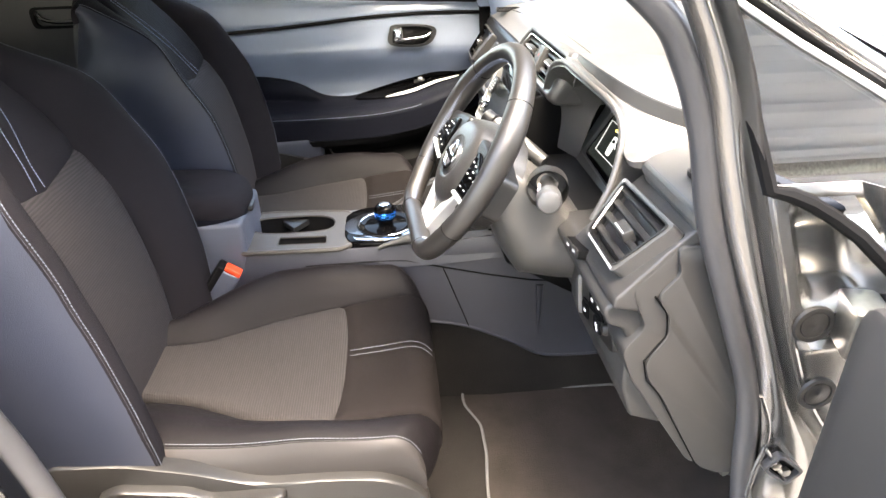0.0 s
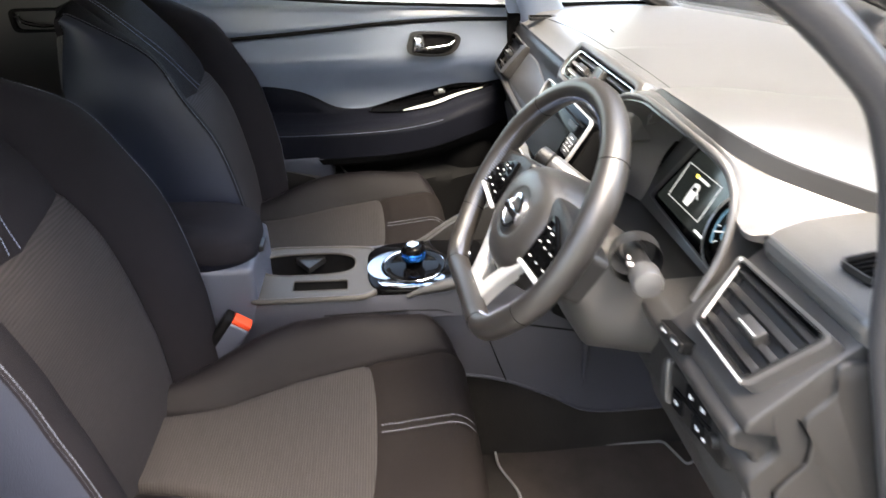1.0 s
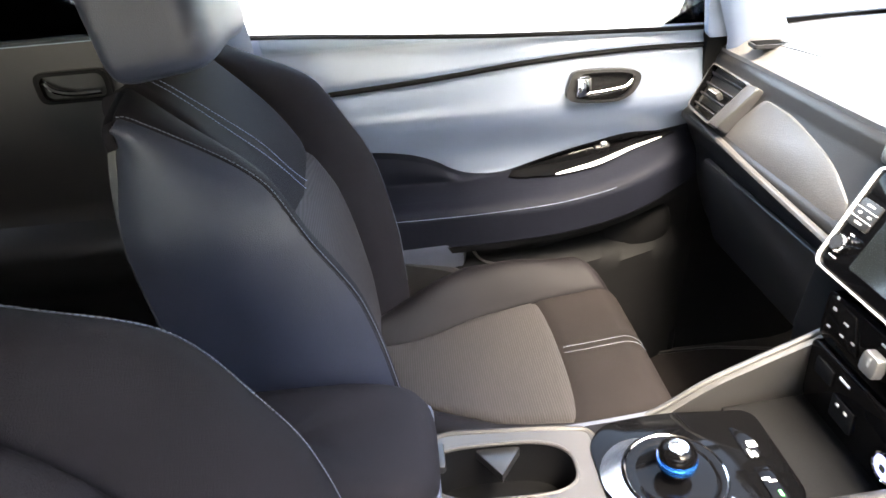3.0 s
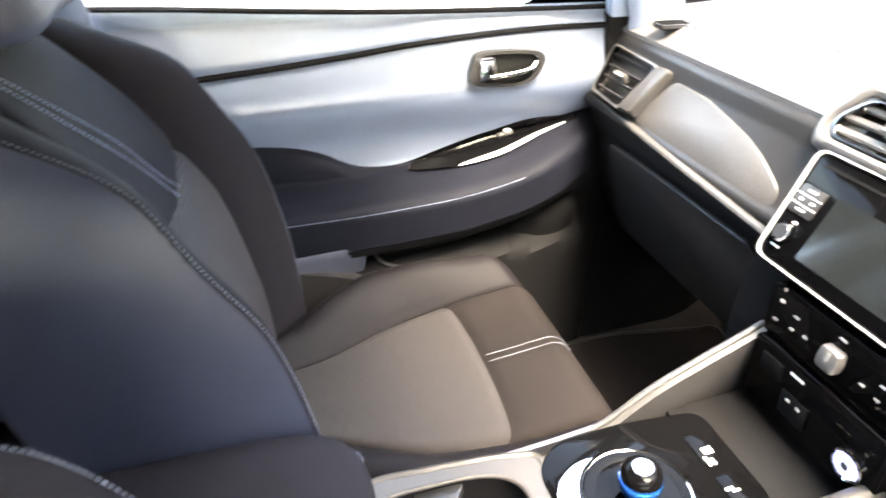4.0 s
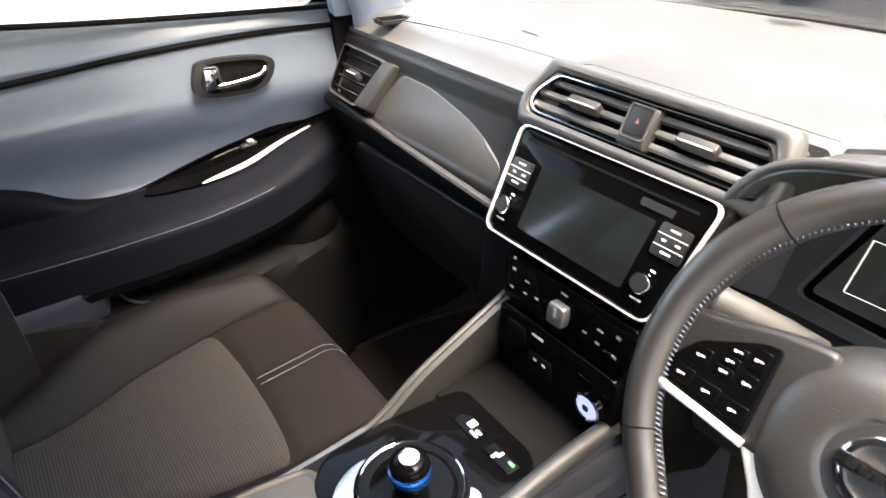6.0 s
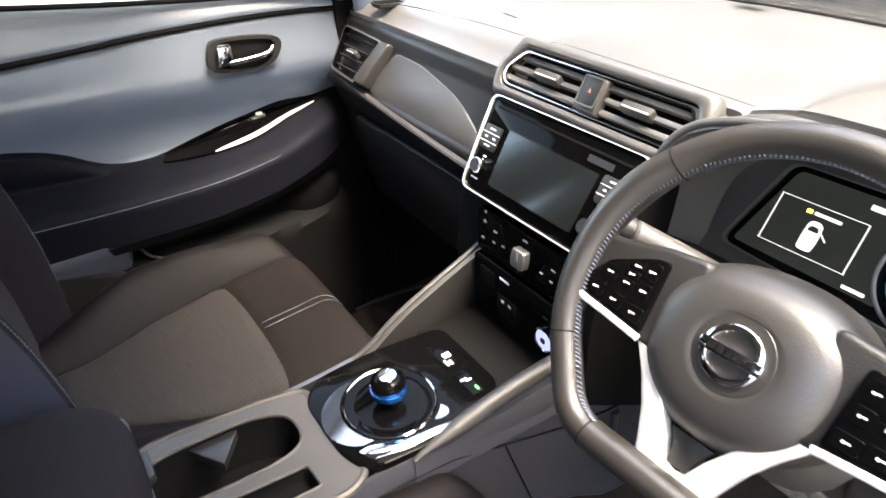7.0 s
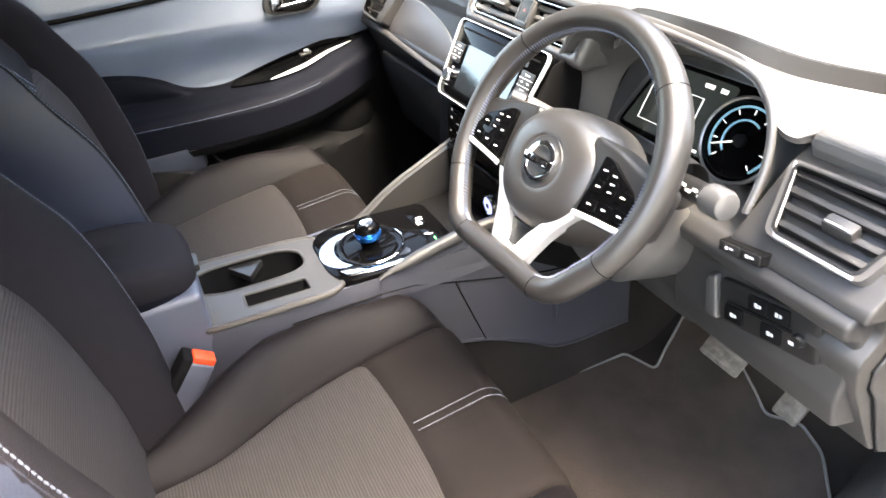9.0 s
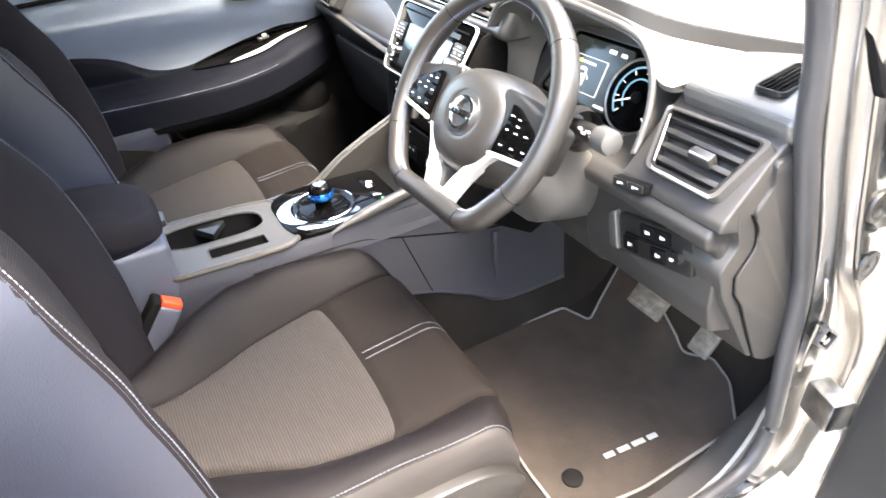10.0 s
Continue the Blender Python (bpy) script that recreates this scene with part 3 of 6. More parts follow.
# glass of the passenger window, door frame, pillar and quarter panel behind
w = solid("window_1", grid(lambda u, v: V(mix(-0.68, 0.28, u) - 0.35 * v * u, 0.745 - 0.17 * v, mix(1.02, 1.4, v)), 8, 8, thick=0.004), CLEAR, "closed clear passenger door window", "window", kind="structure")
w.visible_shadow = False
fr = tube(curve([V(0.25, 0.735, 1.03), V(0.12, 0.69, 1.14), V(-0.12, 0.62, 1.32), V(-0.3, 0.59, 1.4), V(-0.66, 0.58, 1.41)], 6), 0.016, 8)
solid("window_frame_1", fr, RUBBER, "black upper frame of the passenger window", "window frame", kind="structure")
solid("b_pillar_1", tube([V(-0.72, 0.72, 0.35), V(-0.735, 0.725, 0.9), V(-0.735, 0.7, 1.08), V(-0.75, 0.6, 1.42)], 0.045, 10, flat=0.5, up=(0, 1, 0)), DOORSKYLIT, "grey padded centre pillar with the belt, tinted with sky light", "pillar", kind="structure")
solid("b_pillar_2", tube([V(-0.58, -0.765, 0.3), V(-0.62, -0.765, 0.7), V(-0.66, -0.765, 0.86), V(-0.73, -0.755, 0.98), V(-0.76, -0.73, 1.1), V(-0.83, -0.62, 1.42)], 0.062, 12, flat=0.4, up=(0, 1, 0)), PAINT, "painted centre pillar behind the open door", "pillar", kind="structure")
solid("sail_panel", slab(frm((0.215, 0.70, 1.03), (1, 0, 0), (0, -0.2, 1)), rounded([(-0.03, -0.02), (0.02, -0.02), (0.01, 0.05), (-0.03, 0.14), (-0.045, 0.05)], 0.01), -0.01, 0.01, 0.004), DOORSKYLIT, "grey corner panel ahead of the passenger window, tinted with sky light", "trim", kind="structure")


def door_mirror():
    t = thing("door_mirror", (0.2, 0.84, 1.04), "passenger door mirror in a silver grey shell", "car mirror")
    c = V(0.2, 0.92, 1.095)
    shell = bmesh.new()
    bmesh.ops.create_uvsphere(shell, u_segments=32, v_segments=18, radius=1.0)
    for v in shell.verts:
        q = [math.copysign(abs(k) ** 0.75, k) for k in v.co]
        v.co = c + V(max(q[0] * 0.075, -0.02), q[1] * 0.13, q[2] * 0.092)
    part("housing", shell, PAINT, t)
    oval = [V(0.122 * math.copysign(abs(math.cos(a)) ** 0.8, math.cos(a)), 0.083 * math.copysign(abs(math.sin(a)) ** 0.8, math.sin(a))) for a in (2 * math.pi * k / 32 for k in range(32))]
    part("mirror_face", slab(frm(c - V(0.0205, 0, 0), (0, -1, 0), (0.04, 0, 1)), oval, 0, 0.004, 0.002), MIRROR, t, "mirror glass")
    part("foot", tube([V(0.24, 0.76, 1.045), V(0.225, 0.81, 1.06), V(0.21, 0.86, 1.085)], 0.018, 10), PAINT, t)


door_mirror()


def rear():
    t = thing("rear_door", (-1.2, 0.72, 0.3), "dark rear door panel with a pull handle", "car door")
    part("panel", grid(lambda u, v: V(mix(-1.95, -0.72, u), 0.72 - 0.05 * ease(0.75, 0.7, mix(0.2, 1.1, v)) * ease(0.5, 0.62, mix(0.2, 1.1, v)), mix(0.2, 1.1, v)), 12, 40, thick=-0.02), HARD, t)
    m = frm((-1.04, 0.715, 1.022), (1, 0, 0), (0, 0, 1))
    part("handle_cup", rim(m, rect(0.14, 0.06, 0.02), rect(0.12, 0.045, 0.016), -0.01, 0.006), DARK, t)
    part("door_handle", tube(curve([m @ V(-0.05, 0.012, 0.004), m @ V(-0.035, -0.004, 0.008), m @ V(0.0, -0.012, 0.01), m @ V(0.05, -0.012, 0.006)], 5), [0.01] + [0.0055] * 15, 8), CHROME, t, "chrome pull handle")
    w = solid("window_2", grid(lambda u, v: V(mix(-1.7, -0.76, u), 0.745 - 0.17 * v, mix(1.08, 1.4, v)), 4, 4, thick=0.004), PRIVACY, "dark privacy glass of the rear side window", "window", kind="structure")
    w.visible_shadow = False
    b = thing("rear_bench", (-1.4, 0, 0.25), "dark cloth rear bench seat", "seat")
    part("cushion", box(pose(-1.3, 0, 0.42), 0.5, 1.3, 0.2, 0.06, 4), PLAIN, b)
    part("backrest", box(pose(-1.66, 0, 0.8, 0, -18), 0.16, 1.3, 0.7, 0.06, 4), PLAIN, b)


rear()


solid("inner_sill", box(pose(-0.85, 0.71, 0.25), 2.1, 0.07, 0.12, 0.015, 3), DARK, "black plastic sill trim by the passenger door", "trim", kind="structure")

# ---------------------------------------------------------------- seats
CROSS = curve([(0, 0, 0), (0.09, 0.001, 0), (0.155, 0.002, 0), (0.172, -0.006, 0), (0.19, 0.013, 0), (0.216, 0.036, 0), (0.24, 0.043, 0), (0.262, 0.031, 0), (0.27, -0.005, 0), (0.266, -0.065, 0)], 6)
BACKX = curve([(0, 0, 0), (0.08, 0.001, 0), (0.137, 0.001, 0), (0.152, -0.018, 0), (0.176, 0.018, 0), (0.21, 0.046, 0), (0.24, 0.055, 0), (0.256, 0.044, 0), (0.268, -0.03, 0), (0.258, -0.12, 0)], 6)


def across(s, table_=CROSS):
    """Half section of a cushion: width and rise for s from 0 (middle) to 1 (side)."""
    f = max(0.0, min(1.0, s)) * (len(table_) - 1)
    i = min(int(f), len(table_) - 2)
    p = table_[i].lerp(table_[i + 1], f - i)
    return p.x, p.y


SEAM = 3.0 / 9.0


def seat(name, yc, side, dx, bx, label):
    t = thing(name, (-0.4 + dx, yc, 0.24), label, "car seat", "front seats")
    XR, XF = -0.56, -0.09

    def cushion(u, s, drop=0.0):
        """u: rear 0 to front 1 and over the rolled edge to 1.3; s: -1 to 1 across, outer side positive."""
        wd, dz = across(abs(s))
        k = min(u, 1.0)
        half = table([(0.0, 0.072), (0.18, 0.086), (0.32, 0.114), (0.47, 0.146), (0.75, 0.172), (1.0, 0.176)], k)
        wd = wd / 0.172 * half if wd < 0.172 else half + (wd - 0.172) / 0.098 * (0.27 - half)
        if s < 0 or side > 0:
            # the cushion narrows behind, where the buckle stands
            full = table([(0.0, 0.125), (0.09, 0.16), (0.266, 0.222), (0.45, 0.27)], k) if k < 0.45 else 0.27
            wd = half + (wd - half) * (full - half) / (0.27 - half) if wd > half else wd
            dz *= mix(0.4, 1.0, ease(0.0, 0.42, k)) if dz > 0 else 1.0
        wd = math.copysign(wd, s)
        x, z = mix(XR, XF, k), 0.556 + 0.016 * k - 0.012 * math.sin(math.pi * k)
        bol = dz * (1 if dz < 0 else mix(1.12, 1.0, ease(0, 0.5, k)) * mix(1.0, 0.5, ease(0.6, 1.05, u)) * 1.35)
        if u > 1:
            a = (u - 1) / 0.3 * radians(100)
            x, z = XF + 0.048 * math.sin(a), z - 0.055 * (1 - math.cos(a))
            bol *= math.cos(min(a, 1.5)) if bol > 0 else 1
        x -= 0.036 * min(1.0, abs(s) / 0.75) ** 2.5 * ease(0.55, 1.0, u)
        return V(x + dx, yc - 0.014 * (side > 0) + side * wd, z + bol - drop)

    def seam_u(s):
        """Front border of the ribbed insert, bowed forward in the middle."""
        return 0.70 + 0.055 * (1 - (s / SEAM) ** 2)

    def tuck(v):
        return 0.006 * (1 - ease(0, 0.04, v) * ease(1, 0.96, v))

    part("seat_insert", grid(lambda u, v: cushion(u * seam_u(mix(-SEAM, SEAM, v)), mix(-SEAM, SEAM, v), max(tuck(v), 0.006 * ease(0.97, 1, u))), 40, 24, thick=(0, 0, -0.012)), RIBX, t, "grey brown ribbed cloth seat insert")
    part("front_panel", grid(lambda u, v: cushion(mix(seam_u(mix(-SEAM, SEAM, v)), 1.3, u), mix(-SEAM, SEAM, v), max(tuck(v), 0.006 * ease(0.06, 0, u))), 30, 24, thick=(0, 0, -0.012)), PLAIN, t, "plain dark cloth front panel")
    for sg in (-1, 1):
        part("seat_bolster", grid(lambda u, v: cushion(u * 1.3, sg * mix(SEAM, 0.75, v), 0.006 * ease(0.06, 0, v)), 44, 16, thick=(0, 0, -0.012)), BOLSTER, t, "dark padded side bolster")
        part("seat_side", grid(lambda u, v: cushion(u * 1.3, sg * mix(0.745, 1.0, v)), 44, 6, thick=(0, 0, -0.012)), SIDELEATHER, t, "smooth brown grey leather side of the cushion")
        for at in (0.735,):
            if sg > 0 and side < 0:
                line = [cushion(0.2 + u * 0.98, sg * at) + V(0, 0, 0.001) for u in (i / 60 for i in range(61))]
                part("stitching", stitches(line), THREAD, t)
    for off in (-0.012, 0.016):
        line = [cushion(mix(seam_u(0) + 0.015, 1.18, i / 30), off) + V(0, 0, 0.0012) for i in range(31)]
        part("stitching", stitches(line), THREAD, t)
    # backrest
    front = [(0.5, -0.55), (0.6, -0.553), (0.69, -0.56), (0.85, -0.592), (0.94, -0.638), (1.02, -0.682), (1.105, -0.75), (1.15, -0.8)]

    def back(h, s, drop=0.0):
        """h: 0 at the seat to 1 at the shoulder; s: -1 to 1 across."""
        wd, dz = across(abs(s), BACKX)
        if s > 0 and side < 0:
            # the driver's outer bolster stands further out and forward
            wd += 0.036 * ease(0.35, 0.68, s)
            dz += (0.045 + 0.03 * ease(0.5, 0.8, h)) * ease(0.37, 0.6, s) * ease(1.15, 0.85, h)
        z = mix(0.5, 1.13, min(h, 1))
        x = table(front, z)
        narrow = 1 - 0.2 * ease(0.7, 1.0, h) - 0.05 * ease(0.3, 0, h)
        lean = V(-0.94, 0, -0.34)
        amp = (1.0 * ease(1.05, 0.8, h) + 0.1) if dz > 0 else 1.0
        p = V(x + bx, yc + side * math.copysign(wd, s) * narrow, z - 0.05 * (abs(s) ** 3) * ease(0.75, 1.0, h))
        if h > 1:
            a = (h - 1) / 0.25 * radians(110)
            p += V(-0.012 * math.sin(a), 0, 0.01 * math.sin(a) - 0.03 * (1 - math.cos(a)))
        return p - lean * (dz * amp - drop)

    def rear_x(z):
        return table([(0.48, -0.745), (0.7, -0.77), (0.9, -0.797), (1.05, -0.802), (1.12, -0.785), (1.18, -0.77)], z) + bx

    def flank(h, sg, v):
        """Side wall of the backrest from the stitched edge back to the shell."""
        p = back(h, sg * 0.742)
        k = 1 - 0.2 * ease(0.7, 1.0, h)
        r = V(min(rear_x(p.z), p.x - 0.012), yc + side * sg * 0.232 * k, p.z - 0.02)
        return p.lerp(r, v) + V(0, side * sg * 0.02 * math.sin(math.pi * v) ** 0.8, 0)

    def yoke(s):
        """Lower border of the plain upper part: a shallow point in the middle."""
        return 0.655 + 0.045 * min(1.0, abs(s) / SEAM)
    part("back_insert", grid(lambda u, v: back(mix(0.02, yoke(mix(-SEAM, SEAM, v)), u), mix(-SEAM, SEAM, v), max(tuck(v), 0.006 * ease(0.97, 1, u))), 40, 24, thick=(-0.012, 0, -0.004)), RIBY, t, "grey brown ribbed cloth back insert")
    part("back_yoke", grid(lambda u, v: back(mix(yoke(mix(-SEAM, SEAM, v)), 1.25, u), mix(-SEAM, SEAM, v), max(tuck(v), 0.006 * ease(0.05, 0, u))), 34, 24, thick=(-0.012, 0, -0.004)), BACKCLOTH, t, "plain dark cloth upper back")
    for sg in (-1, 1):
        part("back_bolster", grid(lambda u, v: back(u * 1.25, sg * mix(SEAM, 0.745, v), 0.006 * ease(0.06, 0, v)), 50, 18, thick=(-0.012, 0, -0.004)), BACKCLOTH, t, "dark padded back bolster")
        part("back_side", grid(lambda u, v: flank(u * 1.03, sg, v), 50, 14, thick=0.004), SIDEVINYL, t, "smooth black side of the backrest, tinted blue for the sky light")
        line = [back(mix(0.1, 1.08, i / 80), sg * 0.725) + V(0.0012, 0, 0.0008) for i in range(81)]
        part("stitching", stitches(line), THREAD, t)
    for off in (0.012, 0.046):
        part("stitching", stitches([back(mix(yoke(off) + 0.008, 1.02, i / 40), off - 0.2 * i / 40) + V(0.0015, 0, 0.0005) for i in range(41)]), BLUETHREAD, t)

    def shell(u, v):
        z = mix(0.46, 1.1, u)
        k = 2 * v - 1
        return V(rear_x(z) - 0.02 * (1 - k * k), yc + 0.234 * k * (1 - 0.2 * ease(0.94, 1.13, z)), z)
    part("back_shell", grid(shell, 20, 16, thick=0.008), HARD, t)
    # headrest on two posts
    top = V(-0.748 + bx, yc, 1.218)
    head = bmesh.new()
    bmesh.ops.create_uvsphere(head, u_segments=32, v_segments=20, radius=1.0)
    for v in head.verts:
        q = [math.copysign(abs(c) ** 0.33, c) for c in v.co]
        v.co = V(q[0] * 0.066 - 0.01 * abs(q[1]) ** 2, q[1] * 0.13 * (1 - 0.06 * q[2]), q[2] * 0.093 + 0.012 * (1 - abs(q[1])) * (q[2] < 0))
    bmesh.ops.transform(head, matrix=Matrix.Translation(top) @ pose(0, 0, 0, 0, -8), verts=head.verts)
    hr = part("headrest", head, SIDEVINYL, t, "dark cloth headrest")
    for o in (-0.06, 0.06):
        part("post", tube([V(-0.785 + bx, yc + o, 1.06), V(-0.775 + bx, yc + o, 1.14)], 0.006, 8), DIAL, hr)
    # plastic side trim with lever and the rail below
    so = side * 0.272
    T = frm((dx, yc + so, 0), (-side, 0, 0), (0, 0, 1))

    def flip(pts):
        return [V(-side * p[0], p[1]) for p in (pts if side < 0 else list(reversed(pts)))]
    prof = rounded(flip([(-0.62, 0.45), (-0.1, 0.43), (-0.068, 0.48), (-0.09, 0.515), (-0.14, 0.545), (-0.2, 0.552), (-0.32, 0.556), (-0.41, 0.59), (-0.5, 0.615), (-0.6, 0.62)]), 0.025)
    trim = part("side_trim", slab(T, prof, -0.012, 0.014, 0.006), SEATTRIM, t, "grey plastic seat side trim")
    part("lever", slab(T, rounded(flip([(-0.54, 0.545), (-0.42, 0.52), (-0.31, 0.51), (-0.285, 0.515), (-0.28, 0.545), (-0.3, 0.548), (-0.385, 0.55), (-0.415, 0.567), (-0.505, 0.582), (-0.535, 0.57)]), 0.01), 0.006, 0.03, 0.006), SEATTRIM, trim)
    part("hinge_cover", box(pose(-0.53 + dx, yc + side * 0.225, 0.552, 0, 20), 0.05, 0.03, 0.022, 0.008, 3), PALEGREY, t)
    part("hinge_cover", box(pose(-0.53 + dx, yc - side * 0.225, 0.552, 0, 20), 0.05, 0.03, 0.022, 0.008, 3), PALEGREY, t)
    for o in (-0.2, 0.2):
        part("rail", box(pose(-0.34 + dx, yc + o, 0.27), 0.6, 0.04, 0.06, 0.005), STEEL, t)
        part("riser", box(pose(-0.34 + dx, yc + o, 0.38), 0.44, 0.03, 0.18, 0.01), DARK, t)
    part("pan", box(pose(-0.32 + dx, yc, 0.485), 0.44, 0.47, 0.05, 0.015), DARK, t)
    return t


seat("driver_seat", DRV, -1, 0.0, 0.0, "dark cloth driver seat with ribbed inserts and pale stitching")
seat("passenger_seat", PAS, 1, 0.025, 0.045, "dark cloth passenger seat with ribbed inserts and pale stitching")


def buckle(at, tilt, colour, label):
    t = thing("belt_buckle", at, label, "belt buckle")
    m = Matrix.Translation(at) @ pose(0, 0, 0, 0, tilt, 0)
    part("body", box(m, 0.04, 0.03, 0.1, 0.005, 3, at=(0.004, 0, -0.052)), BLUEGREY, t, "dark blue grey buckle body")
    part("frame", box(m, 0.016, 0.034, 0.112, 0.005, 3, at=(-0.02, 0, -0.05)), DARK, t, "black buckle back")
    part("button", box(m, 0.035, 0.025, 0.012, 0.003, 2, at=(0.005, 0, 0.002)), colour, t, "orange red release button")
    part("strap", box(m, 0.01, 0.04, 0.12, 0.002, 1, at=(-0.01, 0, -0.15)), DARK, t)


buckle((-0.45, -0.128, 0.622), 36, ORANGE, "black belt buckle with orange button beside the seat")
buckle((-0.5, 0.13, 0.6), 12, ORANGE, "black belt buckle with orange button beside the seat")


# ---------------------------------------------------------------- dashboard
def dash():
    t = thing("dashboard", (0.4, 0, 0.3), "dark grey soft plastic dashboard with air vents", "dashboard")

    # edge of the raised dash pad behind the instrument hood
    STEP_X = [(-0.72, 0.45), (-0.66, 0.425), (-0.56, 0.345), (-0.5, 0.27), (-0.468, 0.236), (-0.43, 0.214), (-0.34, 0.207), (-0.255, 0.219), (-0.19, 0.24)]
    STEP_Z = [(-0.72, 1.008), (-0.66, 1.01), (-0.56, 1.022), (-0.5, 1.04), (-0.468, 1.053), (-0.43, 1.064), (-0.34, 1.067), (-0.255, 1.058), (-0.19, 1.035)]

    def top(u, v):
        y = mix(0.715, -0.715, v)
        mid = ease(0.21, 0.165, abs(y + 0.01))
        hood = ease(-0.19, -0.26, y)
        front = mix(0.222 + 0.034 * mid, table(STEP_X, y), hood)
        x = mix(front, 0.87, u) - (0.12 * (y / 0.7) ** 2) * u
        lip = ease(0, 0.09, u)
        z = mix(0.986, 1.012, lip) + 0.012 * math.sin(math.pi * u)
        z = max(z, mix(1.024, 1.014, u)) if mid > 0.999 else mix(z, max(z, mix(1.024, 1.014, u)), mid)
        z = mix(z, mix(table(STEP_Z, y), 1.022, ease(0.05, 0.6, u)), hood)
        return V(x, y, z)
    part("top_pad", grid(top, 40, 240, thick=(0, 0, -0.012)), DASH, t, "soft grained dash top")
    # passenger side: padded panel, ledge, glovebox
    face = [(0.26, 0.984), (0.224, 0.981), (0.214, 0.97), (0.21, 0.945), (0.168, 0.868), (0.158, 0.86), (0.156, 0.849), (0.17, 0.836), (0.186, 0.8), (0.2, 0.72), (0.225, 0.64), (0.27, 0.55), (0.36, 0.52), (0.5, 0.6), (0.5, 0.95)]
    # near-black HARD puts the shade of the rear-facing fascia into its colour
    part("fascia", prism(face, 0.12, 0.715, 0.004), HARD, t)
    m = frm((0.19, 0.365, 0.905), (0, -1, 0), (0.5, 0, 1))
    part("pad", slab(m, rounded([(-0.185, -0.044), (0.01, -0.054), (0.155, -0.066), (0.17, -0.045), (0.166, -0.02), (0.11, 0.007), (0.064, 0.022), (-0.047, 0.042), (-0.136, 0.044)], 0.018), -0.012, 0.005, 0.006), PAD, t, "grained soft dash panel")
    part("ledge", tube(curve([V(0.16, 0.66, 0.868), V(0.154, 0.45, 0.855), V(0.15, 0.17, 0.842)], 8), 0.0075, 8, flat=0.7), HUB, t)
    part("glovebox_lid", slab(frm((0.195, 0.41, 0.7), (0, -1, 0), (-0.25, 0, 1)), rect(0.42, 0.2, 0.03), -0.004, 0.004, 0.004), HARD, t, "dark glovebox lid")
    # middle: stack behind the screen
    mid = [(0.29, 1.02), (0.255, 1.018), (0.213, 0.962), (0.172, 0.957), (0.118, 0.845), (0.112, 0.8), (0.105, 0.74), (0.11, 0.66), (0.13, 0.6), (0.3, 0.5), (0.5, 0.6), (0.5, 0.98)]
    part("stack_body", prism(mid, -0.14, 0.155, 0.005), DARK, t)
    wide = [(0.29, 1.02), (0.256, 1.018), (0.213, 0.962), (0.22, 0.945), (0.4, 0.94)]
    part("vent_housing", prism(wide, -0.165, 0.2, 0.006, 3), TRIM, t, "grey surround of the centre vents")
    # driver side, below the instruments and beside the door
    knee = [(0.24, 0.865), (0.16, 0.862), (0.143, 0.845), (0.15, 0.825), (0.172, 0.815), (0.178, 0.8), (0.18, 0.72), (0.195, 0.672), (0.24, 0.655), (0.4, 0.68), (0.5, 0.86)]
    part("knee_panel", prism(knee, -0.69, -0.438, 0.006, 3), HUB, t, "grey plastic panel under the steering column")
    part("column_panel", prism([(x + 0.03, z - 0.035) for x, z in knee], -0.445, -0.14, 0.006, 3), HUB, t, "dark recessed panel behind the column")
    end = [(0.3, 0.975), (0.25, 0.965), (0.215, 0.935), (0.152, 0.868), (0.15, 0.855), (0.3, 0.82), (0.5, 0.86), (0.5, 0.97)]
    part("vent_block", prism(end, -0.7, -0.53, 0.004, 3), HUB, t, "grey plastic vent surround")
    pod = [(0.42, 1.002), (0.34, 1.003), (0.27, 0.996), (0.238, 0.985), (0.227, 0.975), (0.228, 0.966), (0.238, 0.945), (0.42, 0.94)]
    part("side_pod", prism(pod, -0.705, -0.54, 0.01, 3), DASH, t, "soft padded end of the dash top")
    part("pod_stitching", stitches([V(0.2305, y, 0.981) for y in (-0.55, -0.6, -0.65, -0.7)]), THREAD, t)
    cap = [(0.215, 0.935), (0.225, 0.9), (0.2, 0.87), (0.218, 0.845), (0.222, 0.812), (0.198, 0.775), (0.205, 0.745), (0.225, 0.72), (0.297, 0.584), (0.33, 0.565), (0.42, 0.565), (0.42, 0.95)]
    lip = [(0.222, 0.935), (0.17, 0.879), (0.194, 0.824), (0.168, 0.79), (0.185, 0.745), (0.285, 0.588), (0.33, 0.58), (0.3, 0.7), (0.24, 0.8), (0.25, 0.93)]
    part("end_lip", slab(frm((0, -0.698, 0), (1, 0, 0), (0, 0, 1)), rounded(lip, 0.012), -0.06, 0.003, 0.004), HUB, t, "grey moulded edge of the dash end")
    part("end_seam", tube([V(x - 0.001, -0.7025, z) for x, z in cap[2:10]], 0.0014, 6), DARK, t)
    part("end_cap", slab(frm((0, -0.698, 0), (1, 0, 0), (0, 0, 1)), rounded(cap, 0.012), -0.05, 0.008, 0.003), HUB, t, "grey dash end cover")
    seam = []
    for i in range(61):
        y = mix(0.6, -0.2, i / 60)
        v = (0.715 - y) / 1.43
        x0 = top(0, v).x
        x = table([(-0.2, 0.285), (-0.08, 0.292), (0.1, 0.296), (0.35, 0.294), (0.6, 0.262)], y)
        seam.append(top((x - x0) / (0.87 - x0 - 0.12 * (y / 0.7) ** 2), v) - V(0, 0, 0.0006))
    part("seam", tube(seam, 0.0011, 6), DARK, t)

